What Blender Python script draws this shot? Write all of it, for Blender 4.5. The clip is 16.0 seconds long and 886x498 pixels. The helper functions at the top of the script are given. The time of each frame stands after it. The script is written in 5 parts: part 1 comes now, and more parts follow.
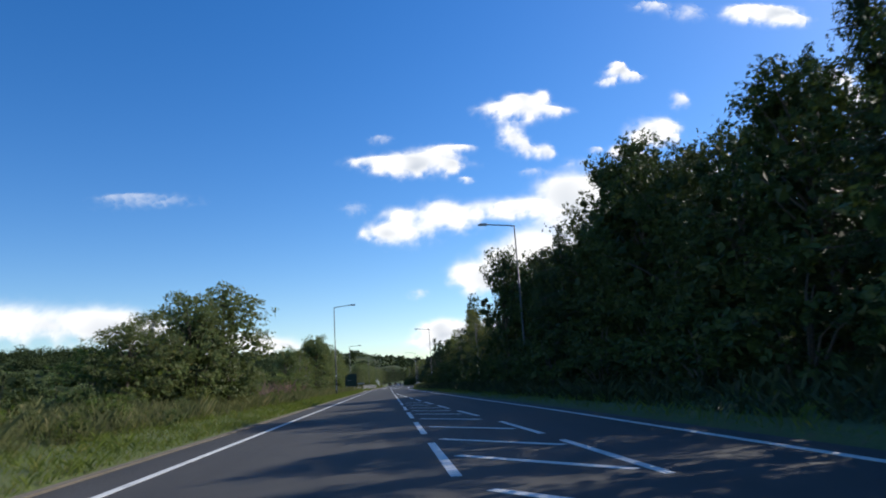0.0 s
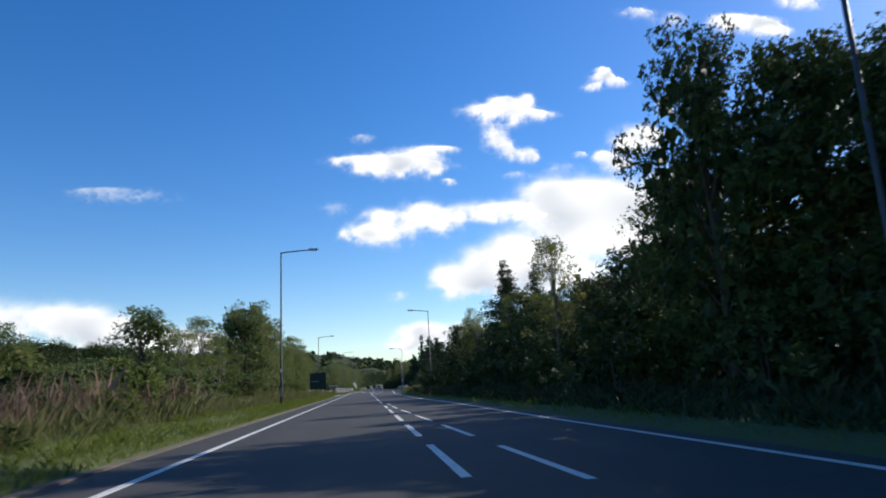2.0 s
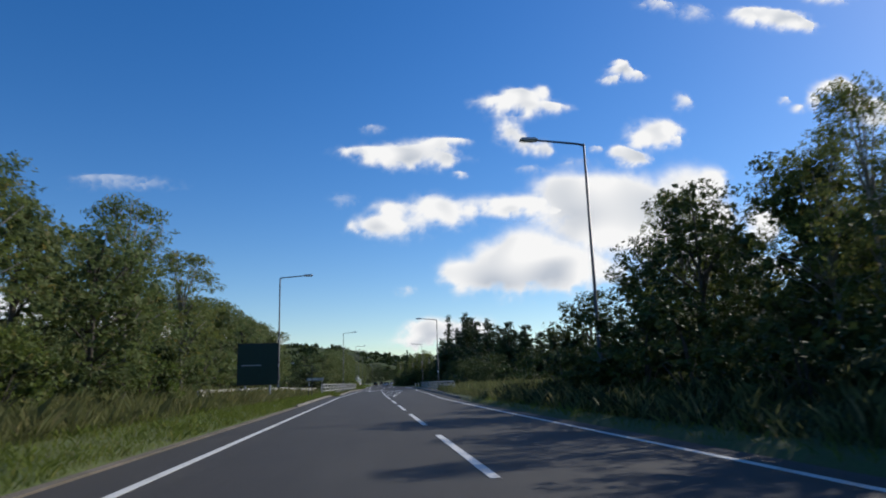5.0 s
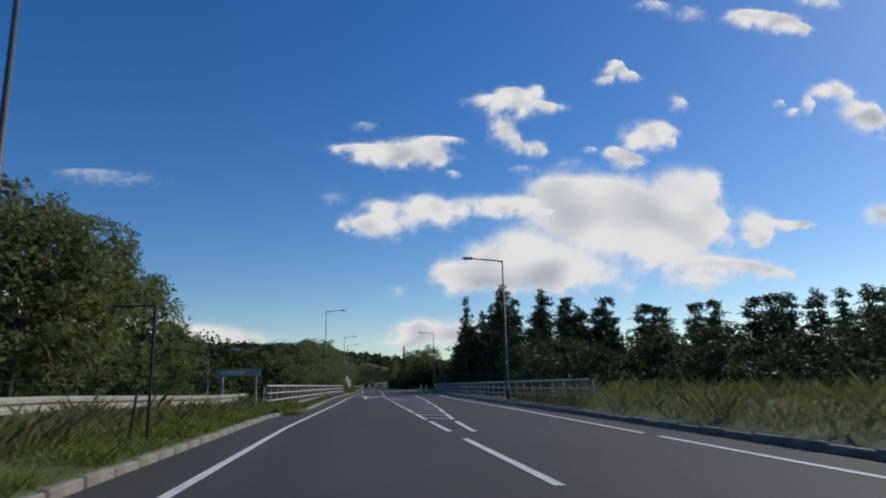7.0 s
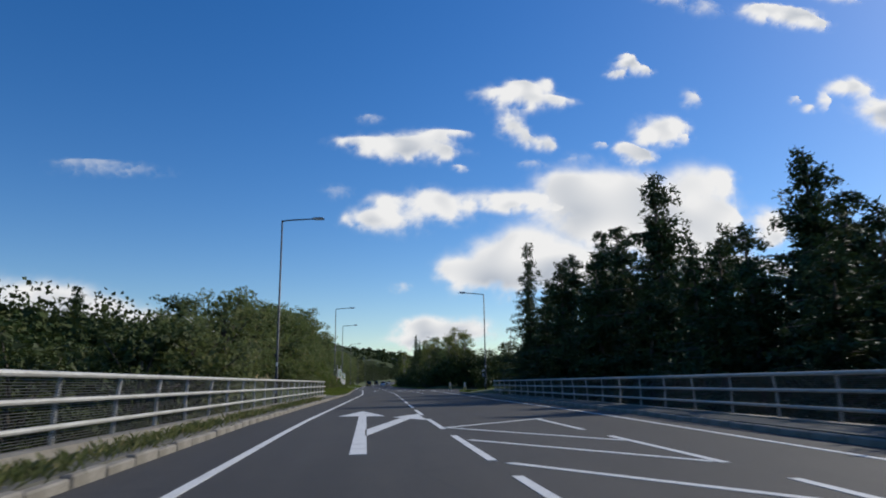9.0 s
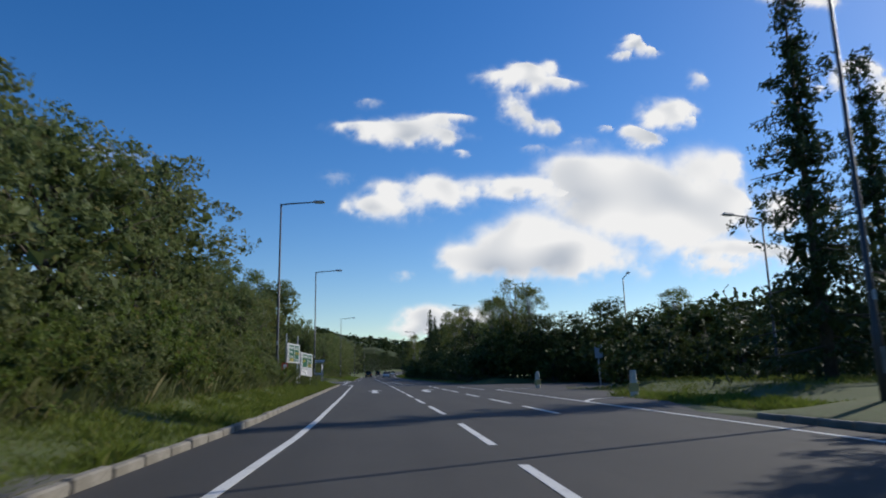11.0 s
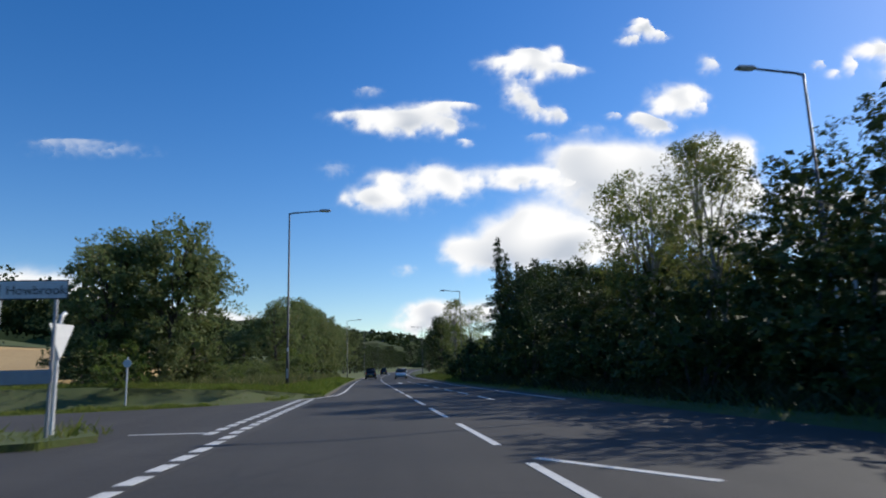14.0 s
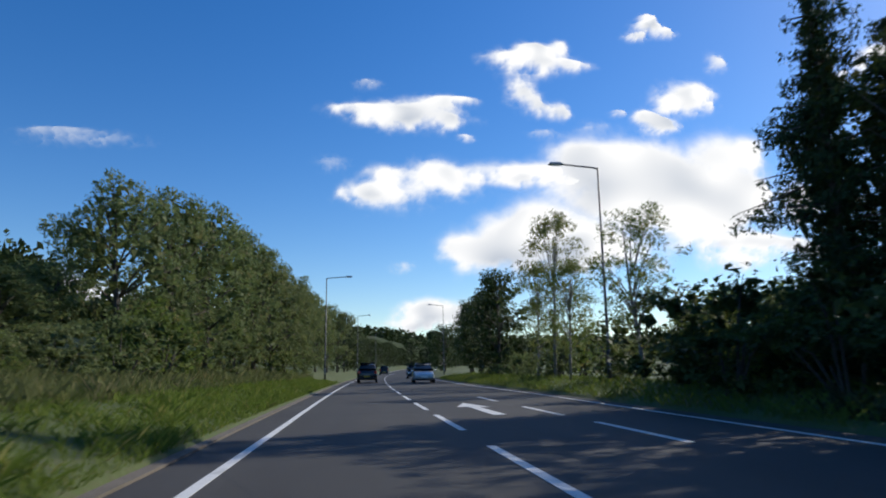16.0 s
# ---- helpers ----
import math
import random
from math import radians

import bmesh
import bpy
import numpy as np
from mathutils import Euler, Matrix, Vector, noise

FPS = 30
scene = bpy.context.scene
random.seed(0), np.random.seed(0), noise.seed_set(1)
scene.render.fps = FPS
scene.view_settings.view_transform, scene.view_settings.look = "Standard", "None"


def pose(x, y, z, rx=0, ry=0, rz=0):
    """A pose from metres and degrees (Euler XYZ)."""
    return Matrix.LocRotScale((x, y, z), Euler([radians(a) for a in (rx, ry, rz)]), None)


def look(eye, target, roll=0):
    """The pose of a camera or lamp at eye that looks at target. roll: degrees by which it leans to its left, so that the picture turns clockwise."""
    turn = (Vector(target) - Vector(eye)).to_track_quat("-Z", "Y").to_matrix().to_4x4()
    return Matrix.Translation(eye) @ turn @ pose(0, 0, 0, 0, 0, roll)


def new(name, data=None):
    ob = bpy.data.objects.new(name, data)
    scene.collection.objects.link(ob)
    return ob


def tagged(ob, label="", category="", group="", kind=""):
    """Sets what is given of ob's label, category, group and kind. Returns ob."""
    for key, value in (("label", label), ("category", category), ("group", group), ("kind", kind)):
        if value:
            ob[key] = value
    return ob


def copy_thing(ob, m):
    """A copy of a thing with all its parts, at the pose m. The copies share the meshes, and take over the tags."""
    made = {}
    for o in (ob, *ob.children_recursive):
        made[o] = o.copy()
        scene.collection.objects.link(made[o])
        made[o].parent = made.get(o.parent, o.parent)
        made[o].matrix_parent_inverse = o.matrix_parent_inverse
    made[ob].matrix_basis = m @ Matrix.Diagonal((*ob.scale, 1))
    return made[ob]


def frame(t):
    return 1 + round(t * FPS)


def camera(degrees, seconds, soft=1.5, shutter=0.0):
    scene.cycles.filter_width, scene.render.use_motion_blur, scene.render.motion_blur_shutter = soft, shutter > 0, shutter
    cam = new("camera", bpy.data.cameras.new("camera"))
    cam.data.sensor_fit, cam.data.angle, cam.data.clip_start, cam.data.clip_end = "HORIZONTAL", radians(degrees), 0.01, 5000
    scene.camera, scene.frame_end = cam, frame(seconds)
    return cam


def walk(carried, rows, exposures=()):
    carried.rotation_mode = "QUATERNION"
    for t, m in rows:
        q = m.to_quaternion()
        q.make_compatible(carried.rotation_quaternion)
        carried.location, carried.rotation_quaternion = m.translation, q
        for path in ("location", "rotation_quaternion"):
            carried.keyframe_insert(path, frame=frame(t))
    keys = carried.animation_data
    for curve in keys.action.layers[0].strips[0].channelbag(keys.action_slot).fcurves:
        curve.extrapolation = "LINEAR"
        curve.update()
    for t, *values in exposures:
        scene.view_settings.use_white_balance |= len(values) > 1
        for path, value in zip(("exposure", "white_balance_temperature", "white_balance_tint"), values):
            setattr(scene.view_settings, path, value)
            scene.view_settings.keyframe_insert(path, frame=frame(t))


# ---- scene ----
cam = camera(68.0, 16.0, 1.9, 0.12)
SUN_POWER, SKY, CLOUD = 3.5, 0.116, 0.84
EXPOSURES = [(0, 0.46), (3, 0.46), (4.5, 0.26), (7, -0.18), (8, -0.16), (9, 0.02), (12, 0.06), (14, 0.26), (15.2, 0.44), (16, 0.3)]
PATH = [
    (0, (0.737, -3.813, 0.98), (0.926, -1.861, 1.373), -3.8),
    (0.5, (0.692, 3.355, 0.973), (0.899, 5.304, 1.37), -3.5),
    (1, (0.462, 10.819, 0.959), (0.695, 12.765, 1.354), -3.8),
    (1.5, (0.314, 18.476, 0.949), (0.564, 20.421, 1.344), -4.2),
    (2, (0.379, 26.204, 0.963), (0.628, 28.148, 1.365), -3.0),
    (2.5, (0.386, 34.282, 0.946), (0.635, 36.226, 1.342), -3.3),
    (3, (0.431, 42.87, 0.986), (0.671, 44.817, 1.377), -3.1),
    (3.5, (0.441, 51.521, 1.076), (0.677, 53.467, 1.471), -2.7),
    (4, (0.344, 60.353, 0.989), (0.57, 62.3, 1.385), -2.6),
    (4.5, (0.22, 69.266, 0.997), (0.437, 71.214, 1.392), -2.0),
    (7, (-0.552, 114.632, 1.003), (-0.297, 116.575, 1.406), -1.4),
    (7.5, (-0.780, 124.400, 0.985), (-0.520, 126.342, 1.387), -0.9),
    (8, (-0.499, 134.5, 0.996), (-0.236, 136.445, 1.383), -0.3),
    (8.5, (0.000, 146.250, 0.880), (0.236, 148.192, 1.297), -1.1),
    (9, (0.033, 158.283, 0.949), (0.275, 160.227, 1.348), -0.7),
    (11.3, (1.508, 212.232, 1.001), (1.746, 214.183, 1.371), -1.3),
    (11.5, (1.649, 217.002, 1.006), (1.886, 218.951, 1.385), -1.4),
    (12, (1.540, 229.400, 0.985), (1.794, 231.345, 1.373), -0.9),
    (12.5, (1.69, 241.412, 1.018), (1.935, 243.362, 1.389), -1.7),
    (13, (1.705, 253.835, 1.066), (1.943, 255.785, 1.441), -1.7),
    (13.5, (1.669, 265.961, 1.074), (1.901, 267.912, 1.448), -1.6),
    (14, (1.71, 277.919, 1.074), (1.948, 279.872, 1.438), -1.7),
    (14.5, (1.761, 289.628, 1.035), (1.996, 291.579, 1.409), -1.3),
    (15, (1.783, 301.394, 1.003), (2.02, 303.345, 1.374), -0.9),
    (15.5, (1.825, 313.113, 1.009), (2.069, 315.064, 1.378), -0.9),
    (16, (1.916, 324.903, 0.964), (2.164, 326.854, 1.33), -0.8),
]
walk(cam, [(t, look(eye, to, lean)) for t, eye, to, lean in PATH], EXPOSURES)

# ---- sky, sun ----
SUN_AZ, SUN_EL = 64.0, 32.5
world = bpy.data.worlds.new("sky")
scene.world = world
world.use_nodes = True
wn, wl = world.node_tree.nodes, world.node_tree.links
sky = wn.new("ShaderNodeTexSky")
sky.sky_type = 'NISHITA'
sky.sun_disc = False
sky.sun_elevation, sky.sun_rotation = radians(SUN_EL), radians(SUN_AZ)
sky.air_density, sky.dust_density, sky.ozone_density = 1.0, 0.25, 3.0
hsv = wn.new("ShaderNodeHueSaturation")
hsv.inputs["Saturation"].default_value = 1.35
hsv.inputs["Hue"].default_value = 0.5095
wl.new(sky.outputs[0], hsv.inputs["Color"])
wl.new(hsv.outputs[0], wn["Background"].inputs[0])
wn["Background"].inputs[1].default_value = SKY
sun = new("sun", bpy.data.lights.new("sun", 'SUN'))
sun.data.energy, sun.data.angle, sun.data.color = SUN_POWER, radians(0.53), (1.0, 0.95, 0.86)
a, e = radians(SUN_AZ), radians(SUN_EL)
sun.matrix_basis = look((0, 0, 60), (-math.sin(a) * math.cos(e), -math.cos(a) * math.cos(e), 60 - math.sin(e)))


# ---- materials ----
def material(name, rough=0.8, metal=0.0):
    m = bpy.data.materials.new(name)
    m.use_nodes = True
    b = m.node_tree.nodes["Principled BSDF"]
    b.inputs["Roughness"].default_value, b.inputs["Metallic"].default_value = rough, metal
    return m, m.node_tree.nodes, m.node_tree.links, b


def noise_tex(n, l, vec, scale, detail=4.0, rough=0.6):
    t = n.new("ShaderNodeTexNoise")
    t.inputs["Scale"].default_value, t.inputs["Detail"].default_value = scale, detail
    t.inputs["Roughness"].default_value = rough
    l.new(vec, t.inputs["Vector"])
    return t.outputs["Fac"]


def ramp(n, l, fac, stops):
    r = n.new("ShaderNodeValToRGB")
    while len(r.color_ramp.elements) < len(stops):
        r.color_ramp.elements.new(0.5)
    for el, (p, c) in zip(r.color_ramp.elements, stops):
        el.position, el.color = p, (*c, 1) if len(c) == 3 else c
    l.new(fac, r.inputs[0])
    return r.outputs[0]


def grey(v):
    return (v, v, v)


def mixed(n, l, fac, c0, c1, kind='MIX'):
    m = n.new("ShaderNodeMix")
    m.data_type, m.blend_type = 'RGBA', kind
    for sock, v in ((m.inputs[0], fac), (m.inputs[6], c0), (m.inputs[7], c1)):
        if isinstance(v, (int, float)):
            sock.default_value = v
        elif isinstance(v, tuple):
            sock.default_value = (*v, 1)
        else:
            l.new(v, sock)
    return m.outputs[2]


def bumped(n, l, b, height, strength, distance):
    k = n.new("ShaderNodeBump")
    k.inputs["Strength"].default_value, k.inputs["Distance"].default_value = strength, distance
    l.new(height, k.inputs["Height"])
    l.new(k.outputs[0], b.inputs["Normal"])


def coords(n, which="Object"):
    return n.new("ShaderNodeTexCoord").outputs[which]


def two_scale(name, c0, c1, c2, big=0.6, small=30.0, rough=0.8, metal=0.0, bump=0.3, depth=0.01):
    m, n, l, b = material(name, rough, metal)
    v = coords(n)
    f1, f2 = noise_tex(n, l, v, big), noise_tex(n, l, v, small)
    col = mixed(n, l, ramp(n, l, f1, [(0.35, grey(0)), (0.65, grey(1))]), c0, c1)
    col = mixed(n, l, ramp(n, l, f2, [(0.5, grey(0)), (0.75, grey(1))]), col, c2)
    l.new(col, b.inputs["Base Color"])
    bumped(n, l, b, f2, bump, depth)
    return m


def asphalt(name, base):
    m, n, l, b = material(name, 0.82)
    v = coords(n)
    stretch = n.new("ShaderNodeMapping")
    stretch.inputs["Scale"].default_value = (1.0, 0.06, 1.0)
    l.new(v, stretch.inputs["Vector"])
    wear = noise_tex(n, l, stretch.outputs[0], 0.9, 3)
    blot = noise_tex(n, l, v, 0.35, 5, 0.65)
    grain = noise_tex(n, l, v, 160, 2)
    stones = n.new("ShaderNodeTexVoronoi")
    stones.inputs["Scale"].default_value = 90
    l.new(v, stones.inputs["Vector"])
    col = mixed(n, l, ramp(n, l, wear, [(0.38, grey(0)), (0.62, grey(1))]), tuple(base * k for k in (0.93, 0.83, 0.7)), tuple(base * k for k in (1.3, 1.17, 0.99)))
    col = mixed(n, l, ramp(n, l, blot, [(0.42, grey(0)), (0.62, grey(0.5))]), col, tuple(base * k for k in (0.74, 0.68, 0.6)))
    col = mixed(n, l, ramp(n, l, grain, [(0.55, grey(0)), (0.8, grey(0.5))]), col, (0.16, 0.155, 0.15))
    vc = n.new("ShaderNodeTexVoronoi")
    vc.feature = 'DISTANCE_TO_EDGE'
    vc.inputs["Scale"].default_value = 0.16
    l.new(v, vc.inputs["Vector"])
    col = mixed(n, l, ramp(n, l, vc.outputs["Distance"], [(0.0, grey(0.45)), (0.006, grey(0))]), col, (0.02, 0.02, 0.02))
    l.new(col, b.inputs["Base Color"])
    bumped(n, l, b, stones.outputs["Distance"], 0.5, 0.006)
    return m


def road_paint():
    m, n, l, b = material("road_paint", 0.6)
    v = coords(n)
    w1, w2 = noise_tex(n, l, v, 2.2, 6, 0.7), noise_tex(n, l, v, 45, 3)
    col = mixed(n, l, ramp(n, l, w1, [(0.52, grey(0)), (0.68, grey(0.55))]), (0.66, 0.65, 0.61), (0.3, 0.29, 0.27))
    col = mixed(n, l, ramp(n, l, w2, [(0.6, grey(0)), (0.72, grey(0.8))]), col, (0.1, 0.1, 0.1))
    l.new(col, b.inputs["Base Color"])
    bumped(n, l, b, w2, 0.3, 0.003)
    return m


def foliage(name, dark, light, extra, glow=0.3, shine=0.6, leaflets=0.0, cover=0.5):
    """Leaves: hue varied spray by spray and plant by plant, part of the light passes through.
    leaflets: how many small leaves to a metre a spray is made of, with gaps between them."""
    m, n, l, b = material(name, shine)
    b.inputs["Specular IOR Level"].default_value = 0.2
    per_leaf = n.new("ShaderNodeNewGeometry").outputs["Random Per Island"]
    per_plant = n.new("ShaderNodeObjectInfo").outputs["Random"]
    hue = per_leaf
    if leaflets:
        cells = n.new("ShaderNodeTexVoronoi")
        cells.inputs["Scale"].default_value = leaflets
        l.new(coords(n), cells.inputs["Vector"])
        sep = n.new("ShaderNodeSeparateColor")
        l.new(cells.outputs["Color"], sep.inputs[0])
        av = n.new("ShaderNodeMath")
        av.operation = 'MULTIPLY_ADD'
        l.new(sep.outputs[0], av.inputs[0])
        av.inputs[1].default_value = 0.55
        half = n.new("ShaderNodeMath")
        half.operation = 'MULTIPLY'
        l.new(per_leaf, half.inputs[0])
        half.inputs[1].default_value = 0.45
        l.new(half.outputs[0], av.inputs[2])
        hue = av.outputs[0]
    col = mixed(n, l, hue, dark, light)
    col = mixed(n, l, ramp(n, l, per_leaf, [(0.9, grey(0)), (0.93, grey(0.7))]), col, extra)
    col = mixed(n, l, ramp(n, l, per_plant, [(0.0, grey(0.0)), (1.0, grey(0.45))]), col, tuple(0.5 * (d + x) for d, x in zip(dark, extra)))
    l.new(col, b.inputs["Base Color"])
    t = n.new("ShaderNodeBsdfTranslucent")
    l.new(col, t.inputs["Color"])
    mx = n.new("ShaderNodeMixShader")
    mx.inputs[0].default_value = glow
    l.new(b.outputs[0], mx.inputs[1])
    l.new(t.outputs[0], mx.inputs[2])
    out = mx.outputs[0]
    if leaflets:
        gap = n.new("ShaderNodeMath")
        gap.operation = 'GREATER_THAN'
        l.new(cells.outputs["Distance"], gap.inputs[0])
        gap.inputs[1].default_value = cover
        tr = n.new("ShaderNodeBsdfTransparent")
        cut = n.new("ShaderNodeMixShader")
        l.new(gap.outputs[0], cut.inputs[0])
        l.new(out, cut.inputs[1])
        l.new(tr.outputs[0], cut.inputs[2])
        out = cut.outputs[0]
    l.new(out, n["Material Output"].inputs["Surface"])
    return m


def cloud_stuff():
    """Vapour: thin at its ragged edge; glow stands for sunlight, grey in thick parts for shade."""
    m, n, l, b = material("cloud_vapour", 1.0)
    n.remove(b)
    fields = []
    for name in ("veil", "self_shade"):
        at = n.new("ShaderNodeAttribute")
        at.attribute_name = name
        fields.append(at.outputs["Fac"])
    fine = noise_tex(n, l, coords(n), 0.028, 7, 0.62)
    s = n.new("ShaderNodeMath")
    s.operation = 'MULTIPLY_ADD'
    l.new(fine, s.inputs[0])
    s.inputs[1].default_value = 0.26
    l.new(fields[0], s.inputs[2])
    mp = n.new("ShaderNodeMapRange")
    mp.interpolation_type = 'SMOOTHSTEP'
    mp.inputs["From Min"].default_value, mp.inputs["From Max"].default_value = 0.13, 1.0
    l.new(s.outputs[0], mp.inputs["Value"])
    # sunlit white and shaded grey are mixed into the emission colour
    col = mixed(n, l, fields[1], (1.0, 1.0, 1.0), (0.55, 0.6, 0.68))
    em = n.new("ShaderNodeEmission")
    em.inputs["Strength"].default_value = CLOUD
    l.new(col, em.inputs["Color"])
    tr = n.new("ShaderNodeBsdfTransparent")
    mx = n.new("ShaderNodeMixShader")
    l.new(mp.outputs[0], mx.inputs[0])
    l.new(tr.outputs[0], mx.inputs[1])
    l.new(em.outputs[0], mx.inputs[2])
    l.new(mx.outputs[0], n["Material Output"].inputs["Surface"])
    return m


def plain(name, col, rough=0.5, metal=0.0, spread=0.85, scale=6.0):
    return two_scale(name, col, tuple(c * spread for c in col), tuple(c * 0.7 for c in col), scale, 60, rough, metal, 0.1, 0.002)


ASPHALT = asphalt("asphalt", 0.036)
ASPHALT_SIDE = asphalt("asphalt_side", 0.046)
PAINT = road_paint()
GROUND = two_scale("turf_soil", (0.06, 0.088, 0.018), (0.082, 0.1, 0.026), (0.09, 0.078, 0.036), 0.18, 7, 0.95, 0, 0.6, 0.05)
WHEAT = two_scale("ripe_wheat", (0.42, 0.28, 0.12), (0.5, 0.34, 0.15), (0.33, 0.21, 0.09), 0.05, 3, 0.95, 0, 0.7, 0.08)
GRAVEL = two_scale("verge_grit", (0.16, 0.13, 0.1), (0.1, 0.085, 0.06), (0.22, 0.2, 0.17), 0.8, 40, 0.95, 0, 0.6, 0.02)
KERB = two_scale("kerb_concrete", (0.29, 0.265, 0.22), (0.19, 0.17, 0.135), (0.12, 0.11, 0.08), 1.2, 35, 0.9, 0, 0.4, 0.006)
CONCRETE = two_scale("bridge_concrete", (0.34, 0.32, 0.29), (0.26, 0.25, 0.23), (0.15, 0.14, 0.12), 0.7, 20, 0.9, 0, 0.3, 0.006)
FOOTWAY = two_scale("footway_asphalt", (0.13, 0.12, 0.105), (0.09, 0.085, 0.075), (0.1, 0.115, 0.04), 0.6, 25, 0.95, 0, 0.4, 0.01)
GALV = two_scale("galvanised_steel", (0.42, 0.43, 0.44), (0.32, 0.33, 0.34), (0.25, 0.24, 0.23), 3, 50, 0.5, 0.5, 0.1, 0.002)
COLUMN = two_scale("column_steel", (0.09, 0.092, 0.095), (0.065, 0.068, 0.07), (0.045, 0.045, 0.045), 2, 40, 0.5, 0.4, 0.1, 0.002)
ALU = two_scale("parapet_aluminium", (0.5, 0.49, 0.45), (0.38, 0.37, 0.33), (0.22, 0.2, 0.17), 2, 30, 0.6, 0.25, 0.1, 0.002)
WIRE = plain("infill_wire", (0.1, 0.1, 0.095), 0.5, 0.5)
GREEN_PLATE = plain("green_plate", (0.008, 0.11, 0.055), 0.45, 0, 0.8)
WHITE_PLATE = plain("white_plate", (0.72, 0.72, 0.7), 0.5, 0, 0.88)
GREY_PLATE = plain("grey_plate", (0.38, 0.39, 0.4), 0.5, 0, 0.85)
WHITEWASH = two_scale("whitewash", (0.68, 0.66, 0.58), (0.55, 0.52, 0.44), (0.32, 0.3, 0.22), 5, 30, 0.9, 0, 0.4, 0.006)
YELLOWED = plain("yellowed_paint", (0.55, 0.45, 0.18), 0.7)
BOARD_GREY = plain("board_grey", (0.46, 0.46, 0.47), 0.55, 0, 0.88)
# sign green darkened to paint the shade on a backlit face
SHADED_GREEN = plain("shaded_green_plate", (0.006, 0.035, 0.022), 0.6, 0, 0.8)
BLACK = plain("black_paint", (0.02, 0.02, 0.022), 0.45)
BARRIER = two_scale("weathered_barrier", (0.36, 0.34, 0.29), (0.27, 0.25, 0.2), (0.14, 0.12, 0.09), 1.5, 25, 0.7, 0.2, 0.2, 0.003)
YELLOW = plain("yellow_lettering", (0.75, 0.5, 0.05), 0.5)
RED = plain("red_panel", (0.5, 0.06, 0.03), 0.5)
BARK = two_scale("bark", (0.1, 0.08, 0.06), (0.06, 0.05, 0.04), (0.15, 0.13, 0.11), 3, 30, 0.95, 0, 0.7, 0.02)
BIRCH_BARK = two_scale("pale_bark", (0.3, 0.28, 0.25), (0.2, 0.18, 0.16), (0.06, 0.05, 0.05), 4, 20, 0.9, 0, 0.5, 0.01)
# dark broadleaf green, lowered further to paint in the backlit right-hand belt
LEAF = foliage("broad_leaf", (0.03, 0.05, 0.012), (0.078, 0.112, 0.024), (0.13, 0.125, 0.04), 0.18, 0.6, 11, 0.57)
LEAF_AIRY = foliage("small_leaf", (0.084, 0.118, 0.030), (0.185, 0.227, 0.059), (0.319, 0.235, 0.067), 0.48, 0.6, 13, 0.46)
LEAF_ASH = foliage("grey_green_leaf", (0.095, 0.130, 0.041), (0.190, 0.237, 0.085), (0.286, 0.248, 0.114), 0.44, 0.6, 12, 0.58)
NEEDLE = foliage("needle", (0.022, 0.045, 0.016), (0.05, 0.088, 0.03), (0.085, 0.085, 0.036), 0.15, 0.6, 14, 0.54)
BUSH_LEAF = foliage("shrub_leaf", (0.074, 0.120, 0.021), (0.176, 0.238, 0.042), (0.282, 0.211, 0.088), 0.44, 0.6, 13, 0.58)
# outer leaf greens toned down to paint the shade inside crowns
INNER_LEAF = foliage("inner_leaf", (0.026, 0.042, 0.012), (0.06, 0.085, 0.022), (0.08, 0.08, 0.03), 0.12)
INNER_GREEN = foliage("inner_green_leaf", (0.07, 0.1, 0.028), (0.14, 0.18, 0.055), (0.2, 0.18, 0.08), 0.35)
FAR_LEAF = foliage("wood_leaf", (0.03, 0.047, 0.015), (0.06, 0.086, 0.024), (0.08, 0.085, 0.03), 0.15, 0.9)
GRASS = foliage("grass_blade", (0.095, 0.145, 0.02), (0.18, 0.24, 0.035), (0.27, 0.23, 0.08), 0.4, 0.7)
TALL_GRASS = foliage("tall_grass_blade", (0.085, 0.11, 0.034), (0.17, 0.18, 0.065), (0.33, 0.27, 0.13), 0.38, 0.6)
# dark green that stands in for shade on the verge below trees
SHADE_VERGE = foliage("shade_verge_leaf", (0.022, 0.036, 0.012), (0.06, 0.08, 0.024), (0.1, 0.08, 0.04), 0.15)
WEED_PINK = foliage("seeding_willowherb", (0.15, 0.12, 0.07), (0.27, 0.2, 0.14), (0.36, 0.17, 0.18), 0.35)
VAPOUR = cloud_stuff()


# ---- builders ----
def link_mesh(name, verts, faces, mat, parent=None, smooth=False):
    me = bpy.data.meshes.new(name)
    me.from_pydata(verts, [], faces)
    me.materials.append(mat)
    if smooth:
        me.polygons.foreach_set("use_smooth", [True] * len(me.polygons))
    me.update()
    ob = new(name, me)
    if parent is not None:
        ob.parent = parent
    return ob


def part(name, bm, mat, parent=None, label="", smooth=False):
    me = bpy.data.meshes.new(name)
    bm.to_mesh(me)
    bm.free()
    me.materials.append(mat)
    if smooth:
        me.polygons.foreach_set("use_smooth", [True] * len(me.polygons))
    ob = new(name, me)
    if parent is not None:
        ob.parent = parent
    if label:
        ob["label"] = label
    return ob


def add_box(bm, x0, x1, y0, y1, z0, z1, bevel=0.0):
    r = bmesh.ops.create_cube(bm, size=1)
    for v in r["verts"]:
        v.co = ((x0 + x1) / 2 + v.co.x * (x1 - x0), (y0 + y1) / 2 + v.co.y * (y1 - y0), (z0 + z1) / 2 + v.co.z * (z1 - z0))
    if bevel:
        es = {ed for v in r["verts"] for ed in v.link_edges}
        bmesh.ops.bevel(bm, geom=list(es), offset=bevel, segments=1, affect='EDGES')
    return bm


def box_bm(*args):
    return add_box(bmesh.new(), *args)


